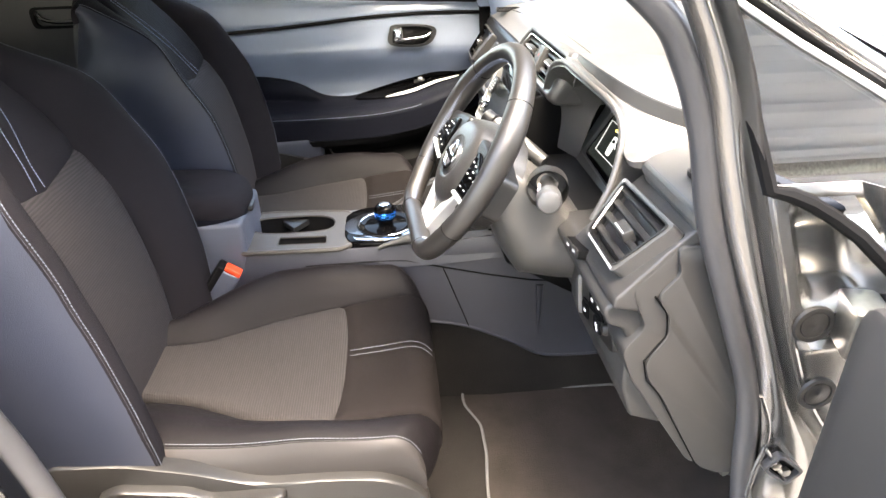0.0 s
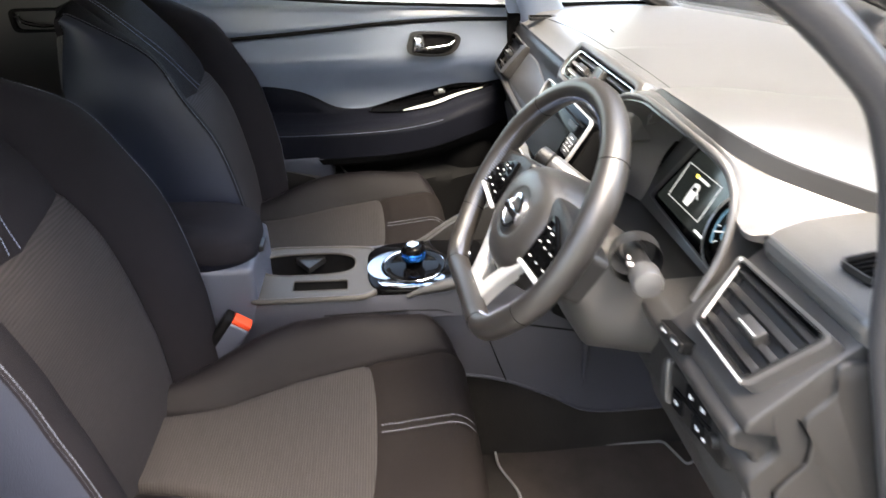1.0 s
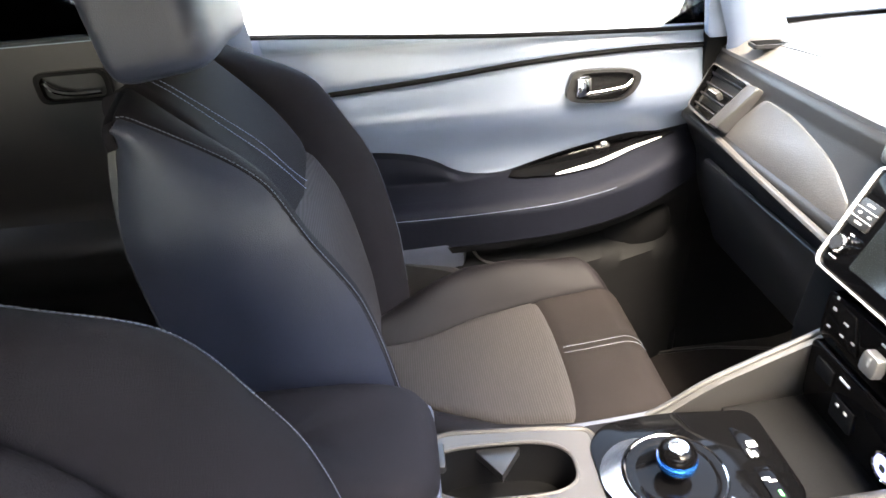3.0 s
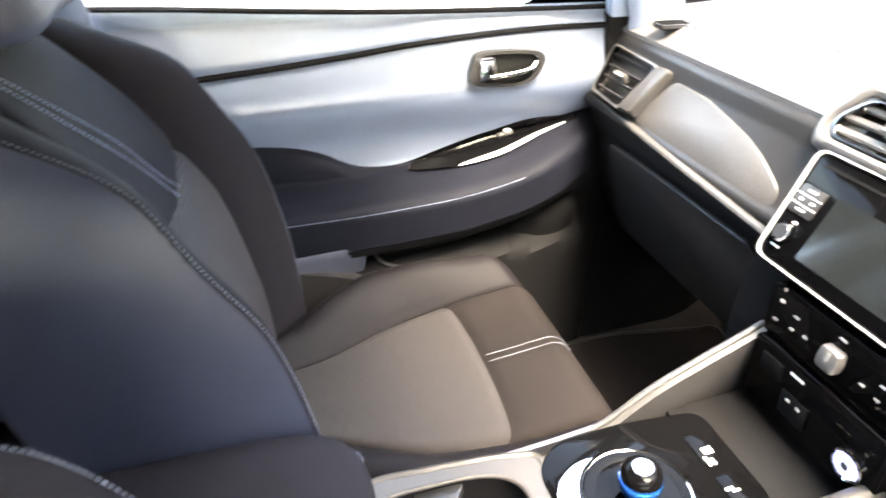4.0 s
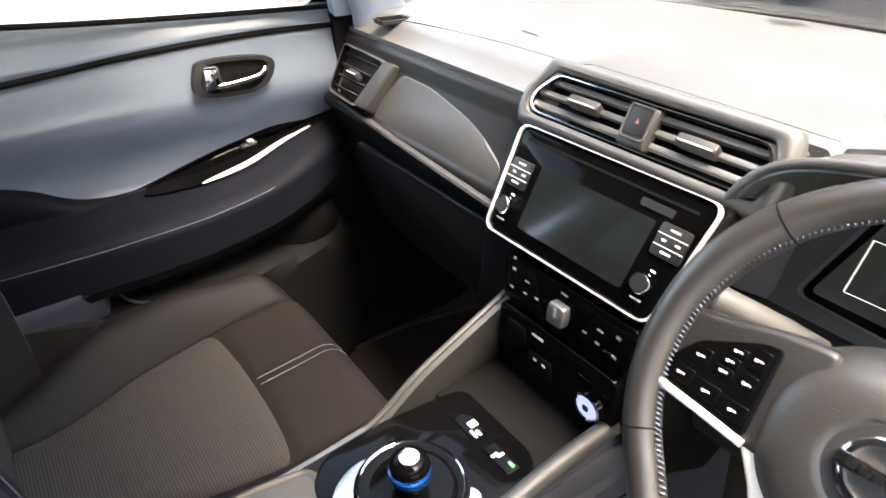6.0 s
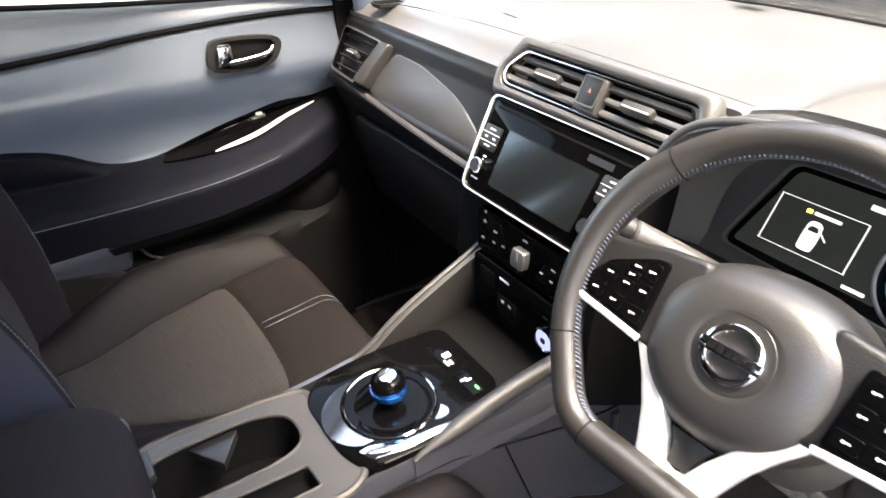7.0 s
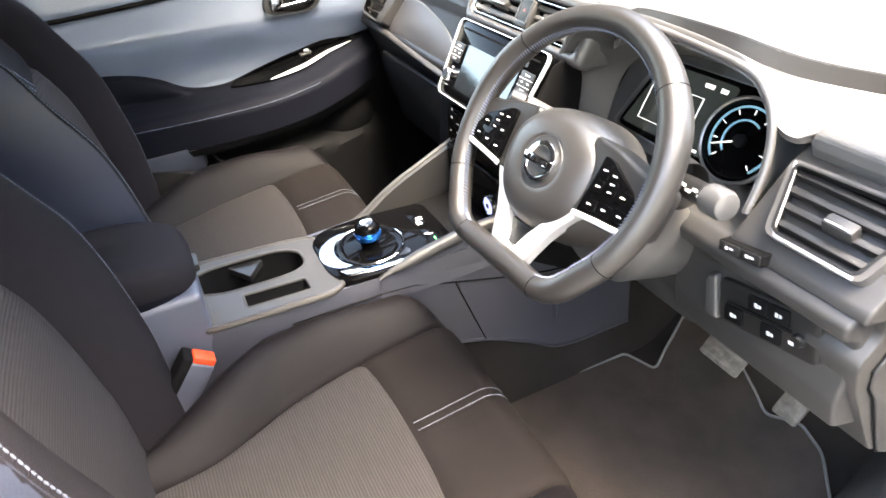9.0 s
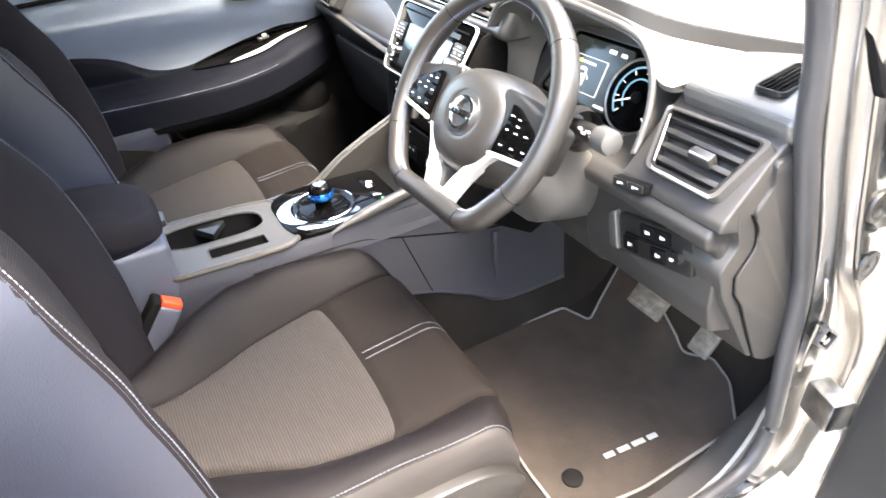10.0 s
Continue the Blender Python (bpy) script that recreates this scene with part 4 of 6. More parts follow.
    edge = [V(table(STEP_X, y), y, table(STEP_Z, y)) for y in (mix(-0.2, -0.715, i / 60) for i in range(61))]
    foot = [p - V(0.004, -0.002, 0.006 + 0.016 * ease(-0.24, -0.5, p.y)) for p in edge]
    part("hood_step", grid(lambda u, v: edge[int(v * 60 + 0.5)].lerp(foot[int(v * 60 + 0.5)], u) - V(0, 0, 0.002), 3, 60, thick=(0.004, 0, 0)), HUB, t, "dark step behind the instrument hood")
    brow = curve([(0.2, -0.135, 0.985), (0.198, -0.165, 1.018), (0.195, -0.25, 1.046), (0.192, -0.342, 1.051), (0.2, -0.405, 1.046), (0.213, -0.452, 1.032), (0.219, -0.482, 1.01), (0.216, -0.506, 0.98), (0.222, -0.532, 0.972), (0.28, -0.545, 0.972), (0.36, -0.6, 0.975)], 8)

    def band(u, v):
        """Grey hood from the rim of the instrument opening up to the step."""
        i = v * (len(brow) - 1)
        k = min(int(i), len(brow) - 2)
        a, b = brow[k].lerp(brow[k + 1], i - k), foot[min(int(mix(0, 56, v) + 0.5), 60)]
        return a.lerp(b, u) + V(0, 0, 0.005 * math.sin(math.pi * u) * ease(1.0, 0.6, v))
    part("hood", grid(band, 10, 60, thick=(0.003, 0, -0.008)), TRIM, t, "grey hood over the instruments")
    return t, top


dashboard, dash_top = dash()


def vent(name, m, outline, slats, tabs, label, bezel=TRIM, chrome=None, thick=0.0034, tab=(0.036, 0.012), slat=None):
    t = thing(name, m.translation, label, "air vent", "dash vents")
    inner = [V(p[0], p[1]) for p in outline]
    c = sum(inner, V(0, 0)) / len(inner)
    outer = [p + (p - c).normalized() * 0.009 for p in inner]
    part("bezel", rim(m, outer, inner, -0.012, 0.008), bezel, t)
    part("trim_ring", rim(m, [p + (p - c).normalized() * 0.0022 for p in inner], [p - (p - c).normalized() * 0.0015 for p in inner], -0.004, 0.0095), chrome or PIANO, t)
    part("duct", slab(m, outer, -0.014, -0.0115), DARK, t)
    ys = [p.y for p in inner]
    y0, y1 = min(ys), max(ys)
    for i in range(slats):
        y = mix(y0, y1, (i + 0.6) / (slats + 0.2))
        xs = []
        for a, b in zip(inner, inner[1:] + inner[:1]):
            if (a.y - y) * (b.y - y) <= 0 and abs(a.y - b.y) > 1e-9:
                xs.append(a.x + (b.x - a.x) * (y - a.y) / (b.y - a.y))
        if len(xs) >= 2:
            x0, x1 = min(xs), max(xs)
            part("slat", box(m @ pose((x0 + x1) / 2, y, -0.001, -24), x1 - x0, thick, 0.008, 0.001), slat or HARD, t)
    for x, y in tabs:
        tb = part("tab", box(m @ pose(x, y, 0.004, -24), tab[0], tab[1], 0.018, 0.003, 2), HUB, t)
        part("tab_edge", box(m @ pose(x, y, 0.004, -24), tab[0] * 0.86, 0.0022, 0.003, 0.0009, 1, at=(0, -tab[1] * 0.3, 0.0085)), SATIN, tb, "bright edge of the vent tab")
    return t


UP = (math.sin(radians(28)), 0, math.cos(radians(28)))
cm = frm((0.228, 0.0, 0.992), (0, -1, 0), UP) @ Matrix.Translation((0, 0, 0.004))
cv = vent("centre_vent", cm, rounded([(-0.17, -0.026), (0.145, -0.026), (0.148, 0.004), (0.136, 0.027), (-0.154, 0.027), (-0.18, 0.0), (-0.182, -0.016)], 0.01), 3, [(-0.098, 0.002), (0.065, 0.002)], "wide centre air vent with a bright ring and grey slats", chrome=CHROME, thick=0.0075, tab=(0.05, 0.013), slat=TRIM)
ring = rounded([(-0.17, -0.026), (0.145, -0.026), (0.148, 0.004), (0.136, 0.027), (-0.154, 0.027), (-0.18, 0.0), (-0.182, -0.016)], 0.01)
middle = V(-0.015, 0)
rings = []
for grow, z in ((0.0045, 0.006), (0.006, 0.011), (0.01, 0.0135), (0.016, 0.0125), (0.021, 0.007), (0.023, -0.006), (0.02, -0.02)):
    rings.append([cm @ V(p.x + grow * math.copysign(min(1, abs(p.x - middle.x) / 0.12) ** 4, p.x - middle.x), p.y + grow * math.copysign(min(1, abs(p.y) / 0.024) ** 1.5, p.y), z) for p in ring])
part("surround", loft(rings, True, False), TRIM, cv, "rounded grey surround of the centre vents")
hz = thing("hazard_switch", cm @ V(-0.012, 0, 0.01), "dark hazard switch with red mark between the vents", "switch")
part("block", box(cm, 0.042, 0.05, 0.018, 0.005, 3, at=(-0.012, 0.0, 0.003)), HUB, hz)
part("frame", rim(cm, rect(0.035, 0.04, 0.004, -0.012, 0.004), rect(0.031, 0.036, 0.003, -0.012, 0.004), 0.011, 0.0145), TRIM, hz)
part("button", slab(cm, rect(0.03, 0.036, 0.004, -0.012, 0.006), 0.011, 0.0135, 0.001), HARD, hz)
part("mark", slab(cm, [V(-0.015, 0.002), V(-0.009, 0.002), V(-0.012, 0.008)], 0.0135, 0.0142), REDPRINT, hz)
lm = frm((0.19, 0.612, 0.912), (0, -1, 0), (0.75, 0, 1)) @ Matrix.Translation((0, 0, 0.006))
sv = vent("side_vent", lm, rounded([(-0.06, -0.04), (0.035, -0.045), (0.056, 0.04), (-0.086, 0.044)], 0.01), 4, [(-0.015, 0.0)], "side air vent with grey slats by the passenger door", TRIM)
part("blade", slab(lm, rounded([(0.04, -0.048), (0.078, -0.048), (0.098, 0.046), (0.062, 0.044)], 0.006), -0.01, 0.014, 0.005), HUB, sv, "dark grey plastic blade beside the vent")
rm = frm((0.19, -0.605, 0.907), (0, -1, 0), (0.9, 0, 1)) @ Matrix.Translation((0, 0, 0.011))
sv = vent("side_vent", rm, rounded([(-0.03, -0.03), (0.066, -0.03), (0.084, 0.048), (-0.056, 0.044)], 0.008), 4, [(0.025, 0.004)], "side air vent with a silver edge by the open door", TRIM, chrome=HARD, thick=0.0085, tab=(0.034, 0.016))
part("bright_edge", tube([rm @ V(*p, 0.006) for p in ((-0.058, 0.046), (-0.045, 0.012), (-0.031, -0.028), (-0.024, -0.034), (0.02, -0.034), (0.066, -0.034))], 0.0026, 8), SATIN, sv, "satin silver vent edge")


def small_grille(y, side):
    m = frm((0.27, y, 1.0135), (1, -0.1, 0), (0.1, 1, 0)) if side > 0 else frm((0.293, y + 0.02, 1.001), (1, 0.12, 0.08), (-0.12, 1, 0))
    t = thing("demist_grille", m.translation, "small black demister grille on the dash top", "vent", "demister grilles")
    part("frame", rim(m, rect(0.094, 0.04, 0.01), rect(0.088, 0.034, 0.008), -0.004, 0.002), HARD, t)
    part("duct", slab(m, rect(0.09, 0.036, 0.008), -0.006, -0.003), DARK, t)
    for i in range(5):
        part("slat", box(m @ pose(0, -0.013 + 0.0065 * i, 0, 30), 0.088, 0.002, 0.007, 0.0006, 1), DARK, t)


small_grille(0.6, 1)
small_grille(-0.665, -1)


# ---------------------------------------------------------------- screen unit and heater controls
SM = frm((0.1385, 0.0, 0.909), (0, -1, 0), UP)


def bars(m, parent, spots, mat=LIGHTPRINT, z=0.0, name="mark"):
    for x, y, w, h in spots:
        part(name, slab(m, rect(w, h, 0, x, y), z, z + 0.0006), mat, parent, smooth=False)


bars(frm(dash_top(0.224, 0.2525) + V(0, 0, 0.001), (0, -1, 0), (1, 0, 0)), dashboard, [(-0.012, 0.002, 0.012, 0.003), (0.004, 0.0, 0.014, 0.0025), (0.017, -0.002, 0.006, 0.003)], HARD, 0.0, "printed_mark")


def knob(m, x, y, r, h, parent, ring=CHROME, name="knob"):
    k = part(name, lathe(m @ Matrix.Translation((x, y, 0)), [(r, 0), (r, h * 0.75), (r * 0.85, h), (r * 0.78, h)], 28), ring, parent, "round silver-edged knob")
    part("cap", lathe(m @ Matrix.Translation((x, y, h)), [(r * 0.76, -0.001), (r * 0.74, 0.0006), (r * 0.1, 0.0006)], 24), HARD, k)
    return k


def screen_unit():
    t = thing("screen_unit", SM.translation, "gloss black infotainment screen unit in a silver frame", "car screen")
    body = rounded([(-0.147, 0.068), (0.139, 0.07), (0.122, -0.07), (-0.137, -0.071)], 0.016, 6)
    part("face", slab(SM, body, -0.02, 0.004, 0.002), PIANO, t)
    part("frame", rim(SM, [p * 1.024 for p in body], [p * 1.002 for p in body], 0.001, 0.0065), FRAME, t, "thin silver frame")
    part("screen", slab(SM, rounded([(-0.09, 0.03), (0.081, 0.03), (0.077, -0.052), (-0.088, -0.052)], 0.003), 0.004, 0.0052), GLOSSY, t, "dark grey glass display")
    part("disc_slot", slab(SM, rect(0.25, 0.0035, 0.001, -0.005, 0.054), 0.004, 0.0046), DARK, t)
    part("badge", slab(SM, rect(0.042, 0.009, 0.002, 0.075, 0.043), 0.004, 0.005), HARD, t)
    for cx, cy in ((-0.12, 0.009), (0.107, 0.0155)):
        pad = part("button_pad", slab(SM, rect(0.037, 0.036, 0.004, cx, cy), 0.004, 0.0062, 0.001), HARD, t)
        for j in (-0.0065, 0.006):
            part("line", slab(SM, rect(0.036, 0.0011, 0, cx, cy + j), 0.0062, 0.0068), LIGHTPRINT, pad, smooth=False)
        bars(SM, pad, [(cx, cy + 0.0125, 0.012, 0.0022), (cx - 0.008, cy, 0.005, 0.0025), (cx + 0.009, cy, 0.006, 0.0025), (cx, cy - 0.012, 0.012, 0.0022)], LIGHTPRINT, 0.0062)
    for kx in (-0.12, 0.099):
        knob(SM, kx, -0.0345, 0.0125, 0.014, t)
        bars(SM, t, [(kx, -0.053, 0.014, 0.002), (kx + 0.004, -0.0185, 0.006, 0.0022)], LIGHTPRINT, 0.0042)
    # heater panel under the screen
    h = thing("heater_panel", (0.115, 0, 0.79), "gloss black heater control panel with a silver dial", "control panel")
    HM = frm((0.1, -0.013, 0.798), (0, -1, 0), (0.1, 0, 1))
    part("face", slab(HM, rounded([(-0.108, 0.035), (0.108, 0.038), (0.098, -0.03), (-0.1, -0.03)], 0.012), -0.02, 0.004, 0.002), PIANO, h)
    k = part("dial", slab(HM, rounded([(-0.012, -0.014), (0.012, -0.014), (0.014, 0.0), (0.012, 0.014), (-0.012, 0.014), (-0.014, 0.0)], 0.004), 0.004, 0.016, 0.003), DIAL, h, "silver heater dial")
    part("groove", slab(HM, rect(0.004, 0.012, 0.001, 0, 0.004), 0.016, 0.0166), GREYPRINT, k, smooth=False)
    for sx in (-1, 1):
        b = part("button_strip", slab(HM, rounded([(sx * 0.028, -0.016), (sx * 0.094, -0.02), (sx * 0.1, 0.03), (sx * 0.05, 0.028)][:: sx], 0.005), 0.004, 0.0058, 0.001), PIANO, h)
        bars(HM, b, [(sx * 0.085, 0.018, 0.006, 0.004), (sx * 0.085, -0.008, 0.006, 0.003), (sx * 0.06, 0.012, 0.008, 0.0025), (sx * 0.06, -0.005, 0.006, 0.0025), (sx * 0.04, -0.002, 0.006, 0.0025)], GREYPRINT, 0.0058)
    bars(HM, h, [(0.0, 0.026, 0.01, 0.0025), (-0.088, 0.032, 0.004, 0.004)], GREYPRINT, 0.0042)
    # lower box with sockets and the start button
    lo = thing("socket_panel", (0.11, 0, 0.7), "black lower panel with sockets and the start button", "control panel")
    LM = frm((0.095, -0.012, 0.712), (0, -1, 0), (-0.05, 0, 1))
    part("face", slab(LM, rect(0.2, 0.1, 0.012), -0.02, 0.003, 0.002), PIANO, lo)
    part("usb_cover", slab(LM, rect(0.035, 0.026, 0.004, -0.065, 0.02), 0.003, 0.005, 0.001), DARK, lo)
    part("socket_cover", slab(LM, rect(0.042, 0.036, 0.004, -0.02, -0.012), 0.003, 0.005, 0.001), DARK, lo)
    bars(LM, lo, [(-0.025, 0.036, 0.02, 0.004), (-0.028, -0.004, 0.006, 0.004), (-0.012, -0.004, 0.006, 0.004)], LIGHTPRINT, 0.0052)
    st = part("start_button", lathe(LM @ Matrix.Translation((0.065, -0.012, 0.0)), [(0.02, 0), (0.02, 0.008), (0.0175, 0.01), (0.0155, 0.008)], 32), CHROME, lo, "chrome ringed start button")
    part("lens", lathe(LM @ Matrix.Translation((0.065, -0.012, 0.0)), [(0.0155, 0.004), (0.0155, 0.0085), (0.001, 0.0095)], 28), GLOWSTART, st, "lit pale blue button face")
    part("symbol", slab(LM, rect(0.009, 0.009, 0.003, 0.065, -0.012), 0.0094, 0.0102), SCREENON, st)


screen_unit()


# ---------------------------------------------------------------- instruments
def cluster():
    t = thing("instrument_cluster", (0.3, -0.32, 0.92), "instrument cluster with a lit display and a round blue dial", "instrument panel")
    IM = frm((0.287, -0.325, 0.912), (0, -1, 0), (math.sin(radians(26)), 0, math.cos(radians(26))))
    part("panel", slab(IM, rounded([(-0.172, -0.078), (0.178, -0.078), (0.178, 0.088), (-0.15, 0.092)], 0.02, 6), -0.012, -0.002), TRIM, t, "grey panel round the instrument glass")
    out = rounded([(-0.132, -0.055), (0.152, -0.068), (0.156, 0.064), (-0.096, 0.06)], 0.014, 5)
    part("panel_glass", slab(IM, out, -0.006, -0.0005), PIANO, t, "gloss black instrument panel")
    part("display_bezel", rim(IM, [p * 1.03 for p in out], out, -0.002, 0.006), DIAL, t, "thin silver edge round the display")
    d = part("display", slab(IM, rounded([(-0.122, -0.048), (0.05, -0.05), (0.05, 0.056), (-0.088, 0.054)], 0.008), 0.0, 0.001), SCREENON, t, "dark lit driver display")
    fo = [V(-0.095, -0.034), V(0.006, -0.033), V(0.005, 0.026), V(-0.094, 0.025)]
    c = sum(fo, V(0, 0)) / 4
    part("border", rim(IM, fo, [c + (p - c) * 0.972 for p in fo], 0.001, 0.0016), GLOWWHITE, d, smooth=False)
    # small plan of a car with an open door
    part("car_icon", slab(IM, rounded([(-0.052, -0.027), (-0.036, -0.027), (-0.034, -0.016), (-0.035, 0.004), (-0.039, 0.008), (-0.048, 0.008), (-0.052, 0.004), (-0.053, -0.016)], 0.004), 0.001, 0.0018), GLOWWHITE, d, smooth=False)
    part("car_icon_glass", slab(IM, rounded([(-0.05, -0.004), (-0.037, -0.004), (-0.039, 0.002), (-0.048, 0.002)], 0.002), 0.0018, 0.0022), SCREENON, d, smooth=False)
    part("door_icon", slab(IM, [V(-0.036, -0.002), V(-0.034, -0.002), V(-0.026, -0.009), V(-0.027, -0.0105)], 0.001, 0.0018), GLOWWHITE, d, smooth=False)
    bars(IM, d, [(-0.036, 0.016, 0.03, 0.004), (0.004, 0.044, 0.016, 0.006), (0.03, 0.044, 0.012, 0.006), (0.022, -0.044, 0.024, 0.004)], GLOWWHITE, 0.001)
    bars(IM, d, [(-0.057, 0.016, 0.006, 0.005)], GLOWYELLOW, 0.001)
    # round dial
    G = IM @ Matrix.Translation((0.09, -0.006, 0.0))
    dial = part("dial", lathe(G, [(0.058, 0.0), (0.058, 0.006), (0.053, 0.009), (0.052, 0.004), (0.05, 0.002), (0.002, 0.002)], 48), PIANO, t, "round black dial with a blue ring")
    part("dial_ring", lathe(G, [(0.0595, 0.003), (0.0595, 0.008), (0.057, 0.0095), (0.055, 0.008)], 48), DIAL, dial)
    arc = [V(math.cos(a), math.sin(a), 0) for a in (radians(mix(225, -45, i / 40)) for i in range(41))]
    part("scale_ring", tube([G @ (p * 0.046 + V(0, 0, 0.003)) for p in arc], 0.0016, 6), GLOWBLUE, dial)
    part("inner_ring", tube([G @ (p * 0.028 + V(0, 0, 0.003)) for p in arc[:26]], 0.0014, 6), GLOWBLUE, dial)
    for i in range(9):
        a = radians(mix(225, -45, i / 8))
        p = V(math.cos(a), math.sin(a), 0)
        part("tick", tube([G @ (p * 0.036 + V(0, 0, 0.0035)), G @ (p * 0.043 + V(0, 0, 0.0035))], 0.0008, 4), GLOWWHITE, dial)
    p = V(math.cos(radians(205)), math.sin(radians(205)), 0)
    part("needle", tube([G @ (p * -0.006 + V(0, 0, 0.006)), G @ (p * 0.042 + V(0, 0, 0.006))], [0.0016, 0.0008], 6), GLOWWHITE, dial)
    part("hub", lathe(G, [(0.009, 0.002), (0.009, 0.008), (0.006, 0.01), (0.001, 0.01)], 20), DARK, dial)
    # cowl: a deep tunnel from the lip back to the panel
    lip = [(0.205, -0.115, 0.868), (0.2, -0.118, 0.95), (0.198, -0.16, 1.013), (0.195, -0.25, 1.043), (0.192, -0.342, 1.048), (0.211, -0.45, 1.03), (0.218, -0.482, 1.007), (0.212, -0.505, 0.975), (0.198, -0.519, 0.93), (0.175, -0.526, 0.885)]
    far = [(0.262, -0.165, 0.84), (0.285, -0.17, 0.93), (0.3, -0.205, 0.975), (0.315, -0.27, 0.985), (0.32, -0.34, 0.988), (0.32, -0.42, 0.985), (0.315, -0.465, 0.978), (0.305, -0.49, 0.95), (0.29, -0.495, 0.91), (0.262, -0.485, 0.84)]
    a, b = curve(lip, 6), curve(far, 6)
    def tun(u, v):
        i = min(int(v * (len(a) - 1) + 0.5), len(a) - 1)
        return a[i].lerp(b[i], u)
    part("cowl", grid(tun, 8, len(a) - 1, thick=0.006), TRIM, t, "grey cowl round the instruments")
    part("cowl_lip", tube([p + V(0, 0, 0.002) for p in a], 0.005, 10), TRIM, t, "grey rounded cowl lip")
    part("sill", slab(frm((0.235, -0.325, 0.838), (0, -1, 0), (1, 0, 0.0)), rect(0.38, 0.13, 0.02), -0.01, 0.004), HARD, t)


cluster()


# ---------------------------------------------------------------- steering wheel and column
WM = frm((0.0105, -0.3676, 0.943), (0.053, -1, 0), V(0, 0, 1)) @ pose(0, 0, 0, -31.4)


def wheel():
    t = thing("steering_wheel", WM.translation, "black leather flat-bottomed steering wheel with silver spokes", "steering wheel")
    R = 0.1642

    def ring(a):
        x, y = R * math.sin(a), R * math.cos(a)
        if y < -0.6 * R:
            k = ease(-0.6 * R, -R, y)
            y = mix(y, -0.1435, k)
        return x, y
    n = 120
    pts, rads = [], []
    for i in range(n):
        a = 2 * math.pi * i / n
        pts.append(WM @ V(*ring(a), 0))
        rads.append(0.0150 + 0.0022 * math.exp(-((abs(abs(a - math.pi) - 2.05)) / 0.32) ** 2))
    nn = WM.to_3x3() @ V(0, 0, 1)
    rings = []
    for i in range(n + 1):
        p, q, r = pts[(i - 1) % n], pts[i % n], pts[(i + 1) % n]
        d = (r - p).normalized()
        o = d.cross(nn).normalized()
        rad = rads[i % n]
        rings.append([q + rad * (math.cos(k) * o + 1.12 * math.sin(k) * nn) for k in (2 * math.pi * j / 20 for j in range(20))])
    b = loft(rings, True, False)
    bmesh.ops.remove_doubles(b, verts=b.verts, dist=1e-6)
    rimo = part("rim", b, LEATHER, t, "black leather wheel rim")
    for a in (-48, 46, -118, 118, -152, 152):
        x, y = ring(radians(a))
        c = WM @ V(x, y, 0)
        x2, y2 = ring(radians(a + 1))
        d = ((WM @ V(x2, y2, 0)) - c).normalized()
        o = d.cross(nn).normalized()
        rr = rads[int((a % 360) / 360 * n)] + 0.0001
        part("seam", tube([c + rr * (math.cos(k) * o + 1.12 * math.sin(k) * nn) for k in (2 * math.pi * j / 20 for j in range(20))], 0.0007, 4, closed=True, up=d), DARK, rimo)
    st = bmesh.new()
    for i in range(200):
        a = radians(mix(-150, 150, i / 199))
        x, y = ring(a)
        r2 = 1 - 0.0149 / R
        p = V(x * r2, y * r2, 0.0045)
        tan = V(math.cos(a), -math.sin(a), 0)
        tube([WM @ (p - tan * 0.0014 - V(0, 0, 0.0045)), WM @ (p + V(-math.sin(a), -math.cos(a), 0) * 0.001), WM @ (p + tan * 0.0014 + V(0, 0, 0.0045))], 0.0007, 4, bm=st)
    part("stitching", st, BLUETHREAD, rimo, "blue grey hand stitching")
    # airbag cover: a domed shield with deep flanks and a sunken round for the badge
    HC = V(0, -0.014, 0)

    def shield_at(a, k):
        ca, sa = math.cos(a), math.sin(a)
        w = 0.081 if sa > 0 else 0.081 - 0.012 * sa * sa
        h = 0.066 if sa > 0 else 0.077
        return V(k * w * math.copysign(abs(ca) ** 0.86, ca), k * h * math.copysign(abs(sa) ** 0.86, sa), 0)
    rings = []
    for k, z in ((1.16, -0.075), (1.14, -0.05), (1.1, -0.03), (1.05, -0.016), (0.98, -0.006), (0.88, 0.0015), (0.76, 0.006), (0.6, 0.0088), (0.5, 0.0094)):
        rings.append([WM @ (HC + shield_at(2 * math.pi * i / 56, k) + V(0, 0, z)) for i in range(56)])
    for r, z in ((0.0365, 0.0095), (0.0345, 0.0085), (0.026, 0.0075), (0.004, 0.0075)):
        rings.append([WM @ (HC + V(r * math.cos(q), r * math.sin(q), z)) for q in (2 * math.pi * i / 56 for i in range(56))])
    cover = part("airbag_cover", loft(rings), COVER, t, "smooth dark grey airbag cover")
    B = WM @ Matrix.Translation(HC + V(0, 0, 0.0075))
    part("badge_round", lathe(B, [(0.0335, 0.0004), (0.0325, 0.0014), (0.001, 0.0014)], 40), LEATHER, cover, "dark sunken round behind the badge")
    badge = part("badge", lathe(B, [(0.025, 0.0), (0.025, 0.0045), (0.023, 0.006), (0.0195, 0.006), (0.018, 0.0035), (0.018, 0.001)], 44), CHROME, t, "chrome ring badge with a crossbar")
    part("badge_bar", box(B, 0.053, 0.0105, 0.006, 0.0015, at=(0, 0, 0.0045)), CHROME, badge)
    bars(B, badge, [(-0.016, 0, 0.0055, 0.0055), (-0.008, 0, 0.0055, 0.0055), (0.0, 0, 0.0055, 0.0055), (0.008, 0, 0.0055, 0.0055), (0.016, 0, 0.0055, 0.0055)], DARK, 0.0076, "bar")
